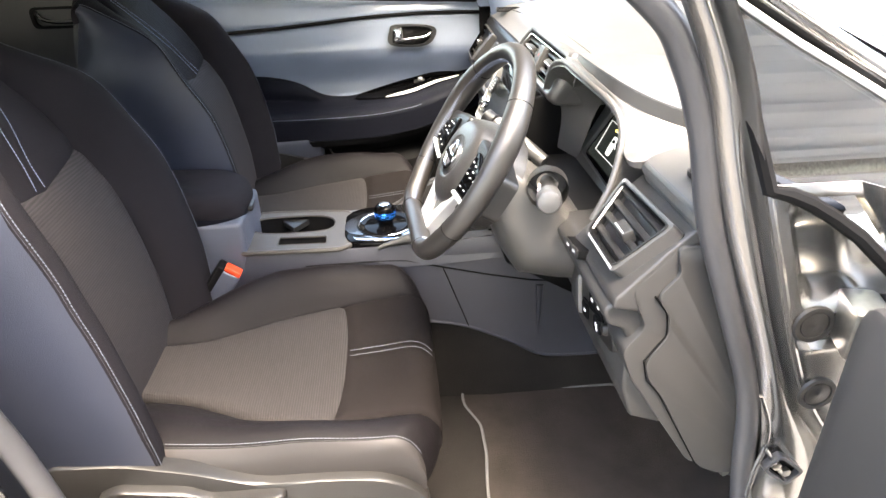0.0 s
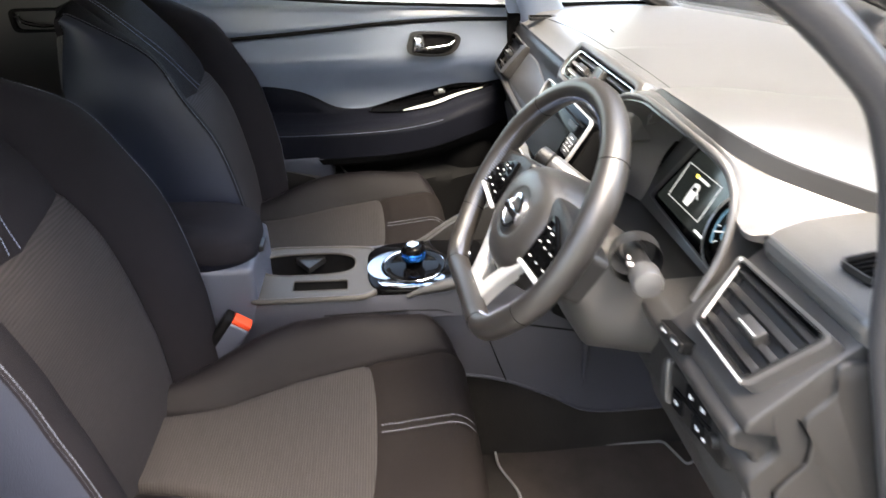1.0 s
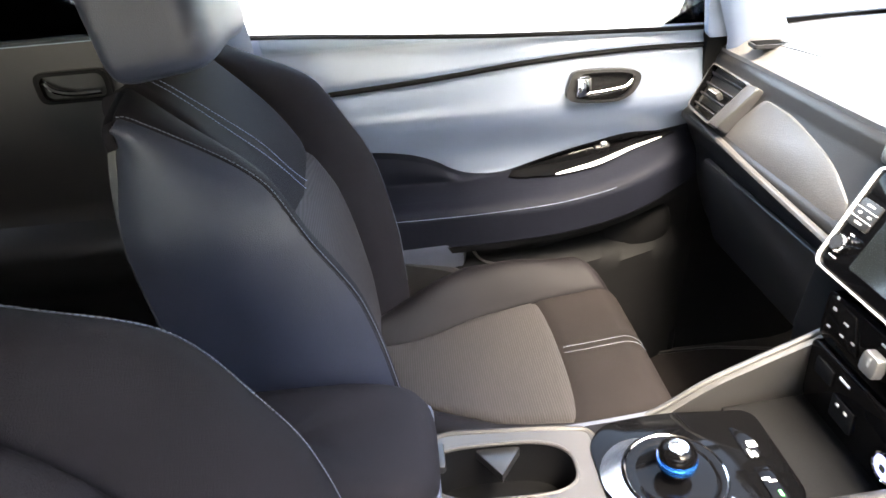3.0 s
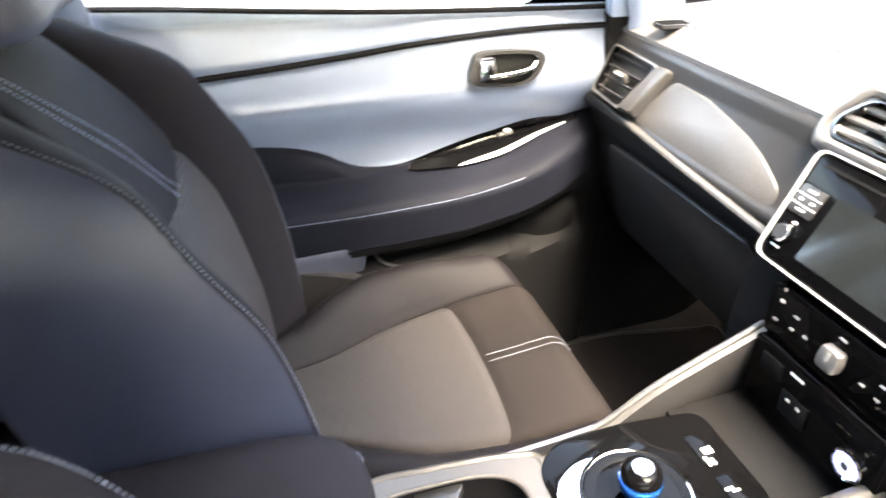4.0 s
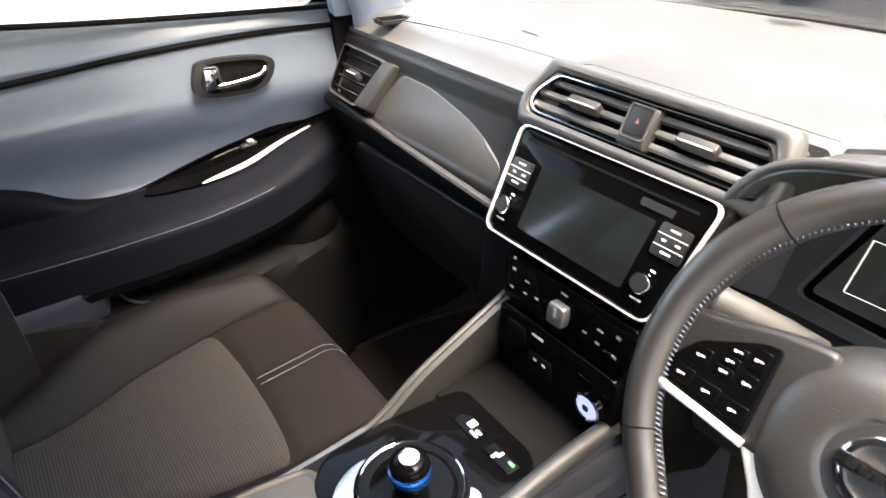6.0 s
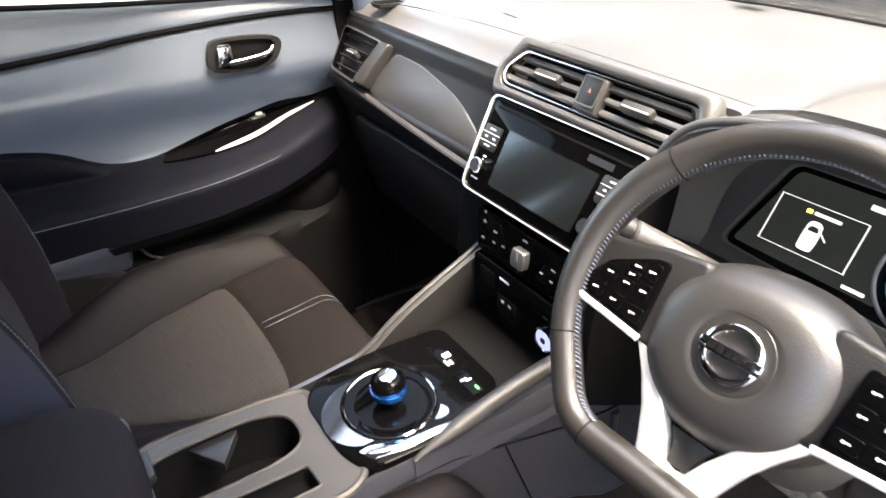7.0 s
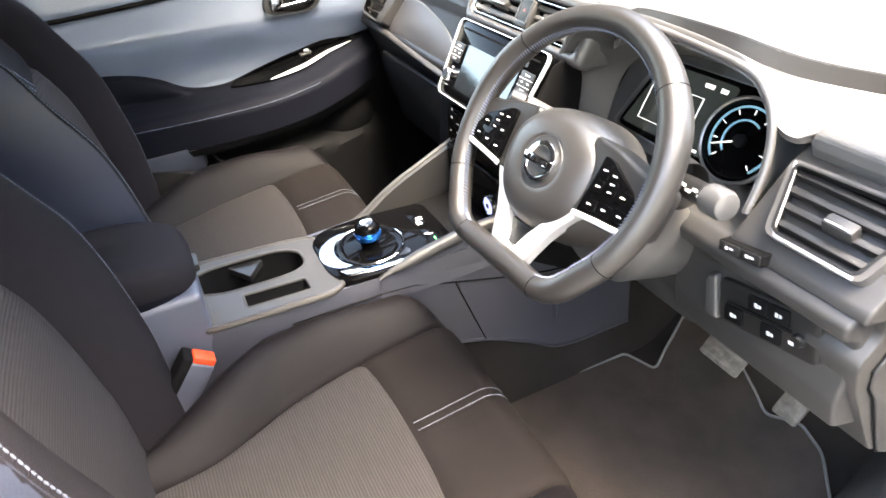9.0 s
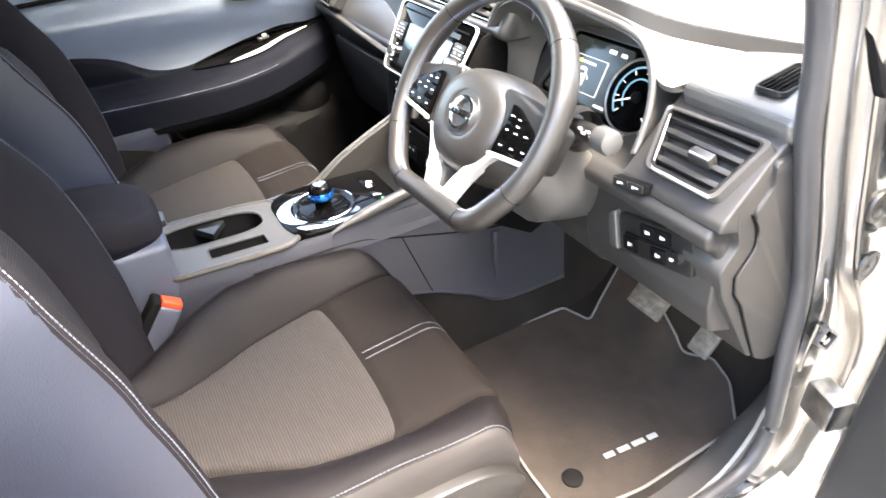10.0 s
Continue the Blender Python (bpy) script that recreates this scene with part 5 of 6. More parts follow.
    # side spokes with switch packs
    for s in (-1, 1):
        def side(pts):
            return [V(s * x, y) for x, y in pts][:: s]
        sp = part("spoke", cut(WM, rounded(side([(0.05, -0.05), (0.12, -0.046), (0.158, -0.036), (0.16, 0.026), (0.13, 0.03), (0.09, 0.04), (0.05, 0.044)]), 0.01), -0.045, -0.001, 0.006, 3), HARD, t)
        pk = part("switch_pack", cut(WM, rounded(side([(0.079, -0.041), (0.15, -0.033), (0.149, -0.012), (0.136, 0.006), (0.096, 0.026), (0.082, 0.028)]), 0.005), -0.004, 0.0045, 0.0015), PIANO, sp, "gloss black wheel switches")
        part("edge", tube(curve([WM @ V(s * 0.1535, -0.014, 0.002), WM @ V(s * 0.1535, -0.03, 0.0045), WM @ V(s * 0.147, -0.0365, 0.0055), WM @ V(s * 0.11, -0.0405, 0.0055), WM @ V(s * 0.077, -0.0445, 0.004)], 6), 0.0034, 8), SATIN, sp, "satin silver strip under the switches")
        for x, y, w, h in ((0.093, 0.013, 0.013, 0.017), (0.108, 0.012, 0.014, 0.007), (0.11, 0.003, 0.015, 0.0075), (0.111, -0.006, 0.015, 0.0075), (0.13, -0.004, 0.015, 0.014), (0.093, -0.006, 0.013, 0.015), (0.093, -0.0275, 0.02, 0.014), (0.115, -0.0255, 0.02, 0.014), (0.137, -0.023, 0.019, 0.013)):
            bt = part("button", cut(WM, rounded(side([(x - w / 2, y - h / 2), (x + w / 2, y - h / 2 + 0.0008), (x + w / 2, y + h / 2), (x - w / 2, y + h / 2)]), 0.0015, 2), 0.0045, 0.0051, 0.0003, 1), PIANO, pk)
            bars(WM, bt, [(s * x - 0.0016, y, 0.0022, 0.002), (s * x + 0.0018, y + 0.0004, 0.003, 0.0013)], LIGHTPRINT, 0.0051)
        # lower spoke in satin silver, from under the switches down to the flat foot of the rim
        part("lower_spoke", cut(WM, side([(0.0, -0.151), (0.024, -0.151), (0.03, -0.147), (0.0385, -0.12), (0.049, -0.094), (0.063, -0.07), (0.08, -0.047), (0.074, -0.035), (0.06, -0.048), (0.037, -0.074), (0.019, -0.104), (0.01, -0.124), (0.0, -0.127)]), -0.02, -0.003, 0.003, 3), SPOKE, t, "satin silver lower spoke")
    part("foot_recess", cut(WM, [V(-0.0095, -0.124), V(0.0095, -0.124), V(0.012, -0.108), V(0.02, -0.094), V(-0.02, -0.094), V(-0.012, -0.108)], -0.03, -0.012, 0.001), HARD, t)


wheel()


def column():
    t = thing("steering_column", (0.1, -0.352, 0.8), "black steering column shroud", "steering column")
    ax = WM.to_3x3() @ V(0, 0, -1)
    rings = []
    for d, w, h, dn in ((0.03, 0.058, 0.045, 0.05), (0.05, 0.078, 0.05, 0.075), (0.08, 0.092, 0.05, 0.115), (0.12, 0.1, 0.03, 0.145), (0.19, 0.105, 0.015, 0.122), (0.27, 0.105, 0.0, 0.09)):
        c = WM.translation + ax * d
        ring = []
        for k in range(28):
            a = 2 * math.pi * k / 28
            ca, sa = math.cos(a), math.sin(a)
            up = h if sa > 0 else dn
            ring.append(c + V(0, w * math.copysign(abs(ca) ** 0.7, ca), 0) + V(0.12, 0, 1) * (up * math.copysign(abs(sa) ** 0.7, sa)))
        rings.append(ring)
    part("shroud", loft(rings), TRIM, t, "grey lower column shroud")
    for a, b in ((V(0.17, -0.262, 0.876), V(0.078, -0.168, 0.934)), (V(0.13, -0.44, 0.912), V(0.105, -0.553, 0.93))):
        left = b.y > -0.3
        st = thing("stalk", a, "grey column stalk with pale symbols", "stalk", "column stalks")
        d = (b - a).normalized()
        if left:
            part("arm", tube([a, a.lerp(b, 0.3), a.lerp(b, 0.82), a.lerp(b, 0.84)], [0.011, 0.014, 0.0155, 0.012], 14), TRIM, st)
            part("end", tube([a.lerp(b, 0.84), a.lerp(b, 0.86), b, b + d * 0.003], [0.013, 0.016, 0.0155, 0.01], 14), HARD, st)
        else:
            part("boot", lathe(frm(a.lerp(b, 0.18), d.cross(V(0, 0, 1)), V(0, 0, 1)), [(0.03, -0.02), (0.03, 0.003), (0.027, 0.008), (0.016, 0.008)], 28), HARD, st, "black round boot at the stalk's foot")
            part("arm", tube([a, a.lerp(b, 0.45), a.lerp(b, 0.72)], [0.011, 0.013, 0.013], 14), HARD, st)
            part("end", tube([a.lerp(b, 0.72), a.lerp(b, 0.75), a.lerp(b, 0.95), b, b + d * 0.003], [0.012, 0.017, 0.0175, 0.015, 0.008], 18), TRIM, st, "pale grey stalk end")
        q = frm(a.lerp(b, 0.55) - V(0.0155 if left else 0.0135, 0, -0.004), d if left else -d, (0.3, 0, 1))
        for i in range(4):
            part("mark", slab(q, rect(0.007, 0.003, 0, -0.03 + 0.017 * i if left else -0.02 + 0.011 * i, 0.004 * (i % 2)), -0.002, 0.001), LIGHTPRINT, st, smooth=False)


column()


# ---------------------------------------------------------------- switches by the door
def switches():
    m = frm((0.178, -0.588, 0.773), (0, -1, 0.2), (-0.03, 0, 1))
    t = thing("switch_block", m.translation, "black switch block with pale symbols under the side vent", "switches")
    part("plate", slab(m, rect(0.138, 0.062, 0.01), -0.01, 0.006, 0.003), HARD, t)
    part("divider", slab(m, rect(0.09, 0.004, 0.001, -0.01, 0.001), 0.006, 0.0085), DARK, t)
    for x, y in ((-0.045, -0.014), (-0.01, 0.015), (0.018, 0.015), (0.008, -0.015)):
        b = part("button", slab(m, rect(0.028, 0.022, 0.003, x, y), 0.006, 0.0085, 0.001), DARK, t)
        bars(m, b, [(x - 0.002, y, 0.004, 0.0055), (x + 0.003, y, 0.003, 0.004)], LIGHTPRINT, 0.0085)
    knob(m, 0.044, -0.006, 0.0085, 0.012, t, HARD)
    bars(m, t, [(0.044, -0.004, 0.006, 0.004)], LIGHTPRINT, 0.0195)
    part("scoop", slab(m, rounded([(-0.09, -0.03), (-0.07, -0.034), (-0.072, 0.034), (-0.088, 0.026)], 0.008), -0.008, 0.01, 0.005), TRIM, t, "pale grey moulded scoop")
    m2 = frm((0.145, -0.556, 0.861), (0, -1, 0.15), (0.1, 0, 1))
    t2 = thing("twin_switch", m2.translation, "small black twin switch beside the column", "switches")
    part("plate", slab(m2, rect(0.06, 0.014, 0.003), -0.012, 0.005, 0.001), DARK, t2)
    for x in (-0.014, 0.014):
        b = part("button", slab(m2, rect(0.027, 0.012, 0.002, x, 0), 0.005, 0.007, 0.001), HARD, t2)
        bars(m2, b, [(x - 0.003, 0, 0.004, 0.0035), (x + 0.003, 0.0005, 0.005, 0.002)], LIGHTPRINT, 0.007)


switches()


# ---------------------------------------------------------------- centre console
def console():
    t = thing("centre_console", (-0.3, 0, 0.25), "dark grey centre console with cup holders and a bronze grey top", "console")

    def sidew(x):
        return table([(-0.9, 0.095), (-0.4, 0.098), (-0.15, 0.105), (0.1, 0.125)], x)

    def topz(x):
        return table([(-0.9, 0.64), (-0.42, 0.637), (-0.2, 0.638), (0.0, 0.649), (0.1, 0.66)], x)
    def foot(x):
        return table([(-0.9, 0.45), (-0.05, 0.453), (0.05, 0.436), (0.14, 0.396), (0.22, 0.352), (0.4, 0.345)], x)

    def near(x, v):
        return V(x, -(sidew(min(x, 0.1)) + 0.035 * (1 - v) ** 2 - 0.004 * ease(0.95, 1.0, v)), mix(0.24, topz(min(x, 0.1)), v))

    def near_at(x, z, out=0.001):
        top = topz(min(x, 0.1))
        return near(x, (z - 0.24) / (top - 0.24)) - V(0, out, 0)
    part("side_panel", grid(lambda u, v: near_at(mix(-0.9, 0.4, u), mix(foot(mix(-0.9, 0.4, u)), topz(min(mix(-0.9, 0.4, u), 0.1)), v), 0), 52, 14, thick=0.006), CONSOLE, t)
    part("panel_edge", tube([near_at(x, foot(x), -0.001) for x in (mix(-0.9, 0.4, i / 52) for i in range(53))], 0.004, 6), CONSOLE, t)
    part("tunnel_carpet", grid(lambda u, v: near_at(mix(-0.9, 0.6, u), mix(0.22, 0.47, v), -0.008), 30, 8, thick=0.003), CARPET, t, "dark carpet under the console side")
    part("seam", tube([near_at(x, z) for x, z in ((-0.3, 0.603), (-0.13, 0.608), (-0.084, 0.607), (-0.006, 0.589), (0.1, 0.567), (0.187, 0.548), (0.3, 0.535))], 0.0016, 6), DARK, t)
    part("seam", tube([near_at(mix(-0.006, 0.049, i / 6), mix(0.589, 0.437, i / 6)) for i in range(7)], 0.0013, 6), DARK, t)
    part("crease", tube([near_at(0.208, mix(0.535, 0.41, i / 6), 0.0) for i in range(7)], [0.009, 0.008, 0.007, 0.006, 0.005, 0.003, 0.001], 8), CONSOLE, t)
    for s in (-1, 1):
        if s > 0:
            part("side_panel", grid(lambda u, v: V(mix(-0.9, 0.13, u), s * (sidew(mix(-0.9, 0.13, u)) + 0.035 * (1 - v) ** 2 - 0.004 * ease(0.95, 1.0, v)), mix(0.24, topz(mix(-0.9, 0.13, u)), v)), 40, 16, thick=0.006), CONSOLE, t)
        # rising flank towards the dashboard
        def wing(u, v):
            x = mix(-0.2 if s > 0 else -0.142, 0.135, u)
            if s > 0:
                e = V(x, 0.1, table([(-0.2, 0.612), (-0.107, 0.642), (-0.04, 0.687), (0.026, 0.72), (0.091, 0.75), (0.135, 0.772)], x))
            else:
                e = V(x, -0.105, table([(-0.142, 0.638), (-0.126, 0.645), (-0.09, 0.654), (-0.017, 0.67), (0.033, 0.678), (0.135, 0.684)], x))
            low = V(x, s * (sidew(x) + 0.004), topz(x) - 0.05)
            return low.lerp(e, v)
        part("flank", grid(wing, 24, 10, thick=0.012), HUB if s > 0 else CONSOLE, t, "rising console flank")
        part("flank_edge", tube([wing(i / 24, 1.0) for i in range(25)], 0.0045 if s > 0 else [mix(0.004, 0.012, ease(0, 0.3, i / 24)) for i in range(25)], 12), HUB, t, "rounded edge of the console flank")
    # top plate with a long rounded opening for two cups and a slot for small things
    M = frm((-0.31, 0.0, 0.644), (1, 0, 0.0), (0, 1, 0))
    plate = [V(p.x, p.y) for p in rounded([(-0.122, -0.097), (0.086, -0.103), (0.112, -0.086), (0.104, 0.08), (0.05, 0.09), (-0.09, 0.1), (-0.122, 0.092)], 0.014, 5)]
    cup = [V(-0.026 + 0.097 * math.copysign(abs(math.cos(a)) ** 0.6, math.cos(a)), 0.028 - 0.045 * 0.12 * math.cos(a) + 0.045 * math.copysign(abs(math.sin(a)) ** 0.75, math.sin(a))) for a in (2 * math.pi * i / 56 for i in range(56))]
    slot = [V(p.x, p.y) for p in rounded([(-0.05, -0.073), (0.058, -0.077), (0.056, -0.04), (-0.05, -0.034)], 0.006, 4)]
    bm = bmesh.new()
    for loop in (plate, cup, slot):
        vs = [bm.verts.new(M @ V(p.x, p.y, 0)) for p in loop]
        for i in range(len(vs)):
            bm.edges.new((vs[i - 1], vs[i]))
    bmesh.ops.triangle_fill(bm, edges=bm.edges[:], use_beauty=True, use_dissolve=False, normal=(0, 0, 1))
    bmesh.ops.recalc_face_normals(bm, faces=bm.faces)
    bmesh.ops.solidify(bm, geom=bm.faces[:], thickness=0.004)
    part("cup_plate", bm, BRONZE, t, "bronze grey console top", smooth=False)
    part("plate_edge", tube([M @ V(p.x, p.y, -0.003) for p in plate], 0.0055, 8, closed=True, up=(0, 0, 1)), BRONZE, t)
    part("cup_edge", tube([M @ V(p.x, p.y, -0.0015) for p in cup], 0.0028, 8, closed=True, up=(0, 0, 1)), BRONZE, t)
    part("slot_edge", tube([M @ V(p.x, p.y, -0.0015) for p in slot], 0.0024, 8, closed=True, up=(0, 0, 1)), BRONZE, t)

    def shrunk(loop, k, z):
        c = sum(loop, V(0, 0)) / len(loop)
        return [M @ V(c.x + (p.x - c.x) * k, c.y + (p.y - c.y) * k, z) for p in loop]
    well = part("cup_well", loft([shrunk(cup, 1.0, -0.003), shrunk(cup, 0.97, -0.03), shrunk(cup, 0.93, -0.07), shrunk(cup, 0.85, -0.078), shrunk(cup, 0.02, -0.078)], True, False), DARK, t, "dark twin cup holder")
    # a pointed tab from the far wall parts the two cups
    part("divider", cut(M, [V(-0.056, 0.07), V(-0.026, 0.026), V(0.004, 0.068), V(0.004, 0.076), V(-0.056, 0.078)], -0.022, -0.009, 0.002), HARD, well, "pointed tab between the cups")
    part("tray", loft([shrunk(slot, 1.0, -0.003), shrunk(slot, 0.97, -0.022), shrunk(slot, 0.9, -0.025), shrunk(slot, 0.02, -0.025)], True, False), DARK, t, "shallow dark slot")
    part("deck", box(pose(-0.25, 0, 0.56), 0.36, 0.182, 0.02, 0.006), DARK, t)
    part("end_lip", tube(curve([M @ V(-0.116, 0.096, 0.0), M @ V(-0.12, 0.0, 0.004), M @ V(-0.116, -0.09, -0.002)], 6), 0.007, 8), BRONZE, t)
    part("base", box(pose(-0.648, 0, 0.628), 0.46, 0.196, 0.17, 0.012, 3), BLUEGREY, t, "dark box under the armrest")
    a = thing("armrest_lid", (-0.62, 0.0, 0.65), "dark cloth padded armrest lid", "armrest")
    def cushion(k, z):
        return [V(-0.588 + k * math.copysign(abs(math.cos(a)) ** 0.42, math.cos(a)) * 0.172, k * math.copysign(abs(math.sin(a)) ** 0.5, math.sin(a)) * 0.097, z - 0.01 * math.cos(a)) for a in (2 * math.pi * i / 48 for i in range(48))]
    part("lid", loft([cushion(k, z) for k, z in ((0.96, 0.722), (1.0, 0.727), (1.0, 0.737), (0.985, 0.75), (0.95, 0.761), (0.87, 0.77), (0.65, 0.776), (0.3, 0.778), (0.02, 0.778))]), BACKCLOTH, a)
    part("band", loft([cushion(k, z) for k, z in ((0.93, 0.698), (0.965, 0.702), (0.985, 0.716), (0.975, 0.727))]), VINYL, a, "smooth dark vinyl lower edge of the lid")
    part("strip", loft([cushion(k, z) for k, z in ((0.95, 0.692), (0.95, 0.6985))]), GREYPRINT, a)
    part("latch", box(pose(-0.416, 0, 0.71), 0.014, 0.04, 0.014, 0.004, 2), HARD, a)
    # tray ahead of the selector
    part("front_tray", box(pose(0.055, 0, 0.637, 0, -4), 0.13, 0.2, 0.012, 0.004), DARK, t)


console()


def selector():
    m = frm((-0.095, 0.0, 0.64), (1, 0, 0.03), (0, 1, 0))
    t = thing("drive_selector", m.translation, "gloss black drive selector with a round blue-banded knob", "gear selector")
    o = rounded([(-0.122, -0.05), (-0.105, -0.094), (-0.02, -0.104), (0.08, -0.09), (0.115, -0.07), (0.115, 0.075), (0.0, 0.09), (-0.09, 0.086), (-0.122, 0.055)], 0.022, 5)
    part("plate", slab(m, o, -0.02, 0.012, 0.006), PIANO, t, "gloss black selector plate")
    C = m @ Matrix.Translation((-0.028, -0.014, 0.012))
    part("ring", lathe(C, [(0.0635, -0.002), (0.0635, 0.002), (0.062, 0.003), (0.0605, 0.002), (0.06, -0.002)], 48), CHROME, t, "chrome selector ring")
    part("inner_ring", lathe(C, [(0.045, -0.004), (0.043, 0.0), (0.036, -0.0005), (0.033, -0.006)], 40), TRIM, t, "grey inner ring")
    part("bowl", lathe(C, [(0.0605, 0.0015), (0.05, 0.001), (0.04, -0.004), (0.02, -0.008), (0.002, -0.008)], 40), PIANO, t)
    n = 16
    for deg0, deg1, r0, r1 in ((112, 222, 0.066, 0.026), (-62, -40, 0.068, 0.012)):
        pts = [V(r0 * math.cos(a), r0 * math.sin(a)) for a in (radians(mix(deg0, deg1, i / n)) for i in range(n + 1))]
        q = [p.normalized() * (r0 + 0.001 + r1 * math.sin(math.pi * (i / n) ** 1.3) ** 0.7) for i, p in enumerate(pts)]
        part("bright_inlay", slab(C, pts + list(reversed(q)), -0.001, 0.0012), SMOKED, t, "smoked chrome inlay")
    part("bright_bar", cut(m, rounded([(-0.102, -0.063), (-0.092, -0.083), (-0.05, -0.094), (0.012, -0.097), (0.022, -0.089), (-0.04, -0.081), (-0.088, -0.062)], 0.003, 3), 0.011, 0.0135, 0.0006), CHROME, t, "mirror-bright bar along the plate's edge")
    K = C @ pose(0, 0, 0, 0, 0)
    k = part("knob", lathe(K, [(0.018, -0.006), (0.016, 0.006), (0.021, 0.016), (0.024, 0.026), (0.0236, 0.034)], 36), PIANO, t, "round selector knob")
    part("blue_band", lathe(K, [(0.0236, 0.0195), (0.0247, 0.027), (0.0242, 0.033), (0.0226, 0.036)], 36), BLUEMETAL, k, "blue metal band")
    part("knob_top", lathe(K, [(0.0236, 0.035), (0.022, 0.042), (0.0165, 0.047), (0.012, 0.048)], 36), PIANO, k)
    part("knob_cap", lathe(K, [(0.0125, 0.047), (0.0115, 0.0495), (0.001, 0.0505)], 28), CHROME, k, "bright chrome cap")
    for x, y, w, h in ((0.079, 0.022, 0.022, 0.048), (0.079, -0.046, 0.022, 0.05)):
        b = part("button", slab(m, rect(w, h, 0.003, x, y), 0.012, 0.0136, 0.0008), PIANO, t)
    for x, y, w, h, mt in ((0.083, 0.014, 0.012, 0.010, LIGHTPRINT), (0.08, -0.002, 0.005, 0.010, GREYPRINT), (0.074, 0.0, 0.004, 0.014, GREYPRINT), (0.074, -0.04, 0.01, 0.004, LIGHTPRINT), (0.08, -0.044, 0.01, 0.003, LIGHTPRINT), (0.081, -0.062, 0.004, 0.009, GLOWGREEN)):
        part("mark", slab(m, rect(w, h, 0.0015, x, y), 0.0136, 0.0142), mt, t, smooth=False)


selector()


# ---------------------------------------------------------------- driver's floor
def floor_mat():
    t = thing("floor_mat", (0.27, -0.38, 0.24), "brown black floor mat with a pale stitched edge", "floor mat")
    outline = [(0.03, -0.135), (0.03, -0.18), (0.06, -0.25), (0.06, -0.335), (0.05, -0.41), (0.043, -0.5), (0.04, -0.615), (0.2, -0.635), (0.45, -0.63), (0.505, -0.56), (0.52, -0.5), (0.495, -0.445), (0.515, -0.4), (0.55, -0.3), (0.585, -0.155), (0.47, -0.2), (0.422, -0.225), (0.4, -0.152), (0.2, -0.145)]
    o = [V(p.x, p.y) for p in rounded(outline, 0.014, 5)]

    def z(x):
        return 0.248 + 0.13 * ease(0.4, 0.68, x)
    bm = bmesh.new()
    c = V(0.28, -0.4)
    prev = None
    for k in range(12, 0, -1):
        ring = [bm.verts.new(V(c.x + (p.x - c.x) * k / 12, c.y + (p.y - c.y) * k / 12, z(c.x + (p.x - c.x) * k / 12))) for p in o]
        if prev:
            for j in range(len(o)):
                bm.faces.new((prev[j], prev[(j + 1) % len(o)], ring[(j + 1) % len(o)], ring[j]))
        prev = ring
    bm.faces.new(prev)
    bmesh.ops.recalc_face_normals(bm, faces=bm.faces)
    bmesh.ops.solidify(bm, geom=bm.faces[:], thickness=0.008)
    part("surface", bm, MATPILE, t)
    part("edging", tube([V(p.x, p.y, z(p.x) + 0.002) for p in o], 0.003, 6, closed=True), EDGING, t, "pale grey stitched edging")
    for x, w in ((0.199, 0.022), (0.232, 0.026), (0.267, 0.028), (0.3, 0.022)):
        part("mark", box(pose(x, -0.546 - 0.1 * (x - 0.19), z(x) + 0.001, 0, 0, -6), w, 0.011, 0.002, 0.0006), GREYPRINT, t)
    part("fixing", lathe(pose(0.105, -0.552, z(0.1)), [(0.02, 0), (0.02, 0.004), (0.016, 0.006), (0.001, 0.006)], 24), DARK, t)


floor_mat()


def passenger_mat():
    t = thing("floor_mat", (0.2, 0.4, 0.24), "black floor mat in the dark passenger footwell", "floor mat")
    o = [V(p.x, p.y) for p in rounded([(-0.1, 0.17), (0.42, 0.16), (0.5, 0.25), (0.52, 0.6), (0.3, 0.66), (-0.1, 0.66)], 0.03, 5)]
    z = lambda x: 0.25 + 0.3 * ease(0.45, 0.85, x)
    bm = bmesh.new()
    c = V(0.2, 0.4)
    prev = None
    for k in range(10, 0, -1):
        ring = [bm.verts.new(V(*(c + (p - c) * k / 10), z(c.x + (p.x - c.x) * k / 10))) for p in o]
        if prev:
            for j in range(len(o)):
                bm.faces.new((prev[j], prev[(j + 1) % len(o)], ring[(j + 1) % len(o)], ring[j]))
        prev = ring
    bm.faces.new(prev)
    bmesh.ops.recalc_face_normals(bm, faces=bm.faces)
    bmesh.ops.solidify(bm, geom=bm.faces[:], thickness=0.008)
    part("surface", bm, PLAIN, t)
    part("edging", tube([V(p.x, p.y, z(p.x) + 0.002) for p in o], 0.004, 6, closed=True), HARD, t, "dark stitched edging")


passenger_mat()


def pedal(at, w, h, tilt, label):
    t = thing("pedal", at, label, "pedal", "driver pedals")
    m = frm(at, (0, -1, 0), (math.sin(radians(tilt)), 0, math.cos(radians(tilt))))
    part("pad", box(m, w, h, 0.014, 0.005, 2), WORN, t, "worn rubber pedal pad")
    for i in range(4):
        part("ridge", box(m, w * 0.86, 0.005, 0.004, 0.001, 1, at=(0, mix(-h * 0.35, h * 0.35, i / 3), 0.007)), WORN, t)
    part("arm", tube([m @ V(0, 0.02, -0.008), m @ V(0, 0.12, -0.06), m @ V(0, 0.26, -0.1)], 0.009, 8), STEEL, t)


pedal((0.5, -0.325, 0.345), 0.095, 0.055, 40, "wide worn brake pedal above the mat")
pedal((0.5, -0.488, 0.352), 0.05, 0.07, 40, "narrow accelerator pedal above the mat")


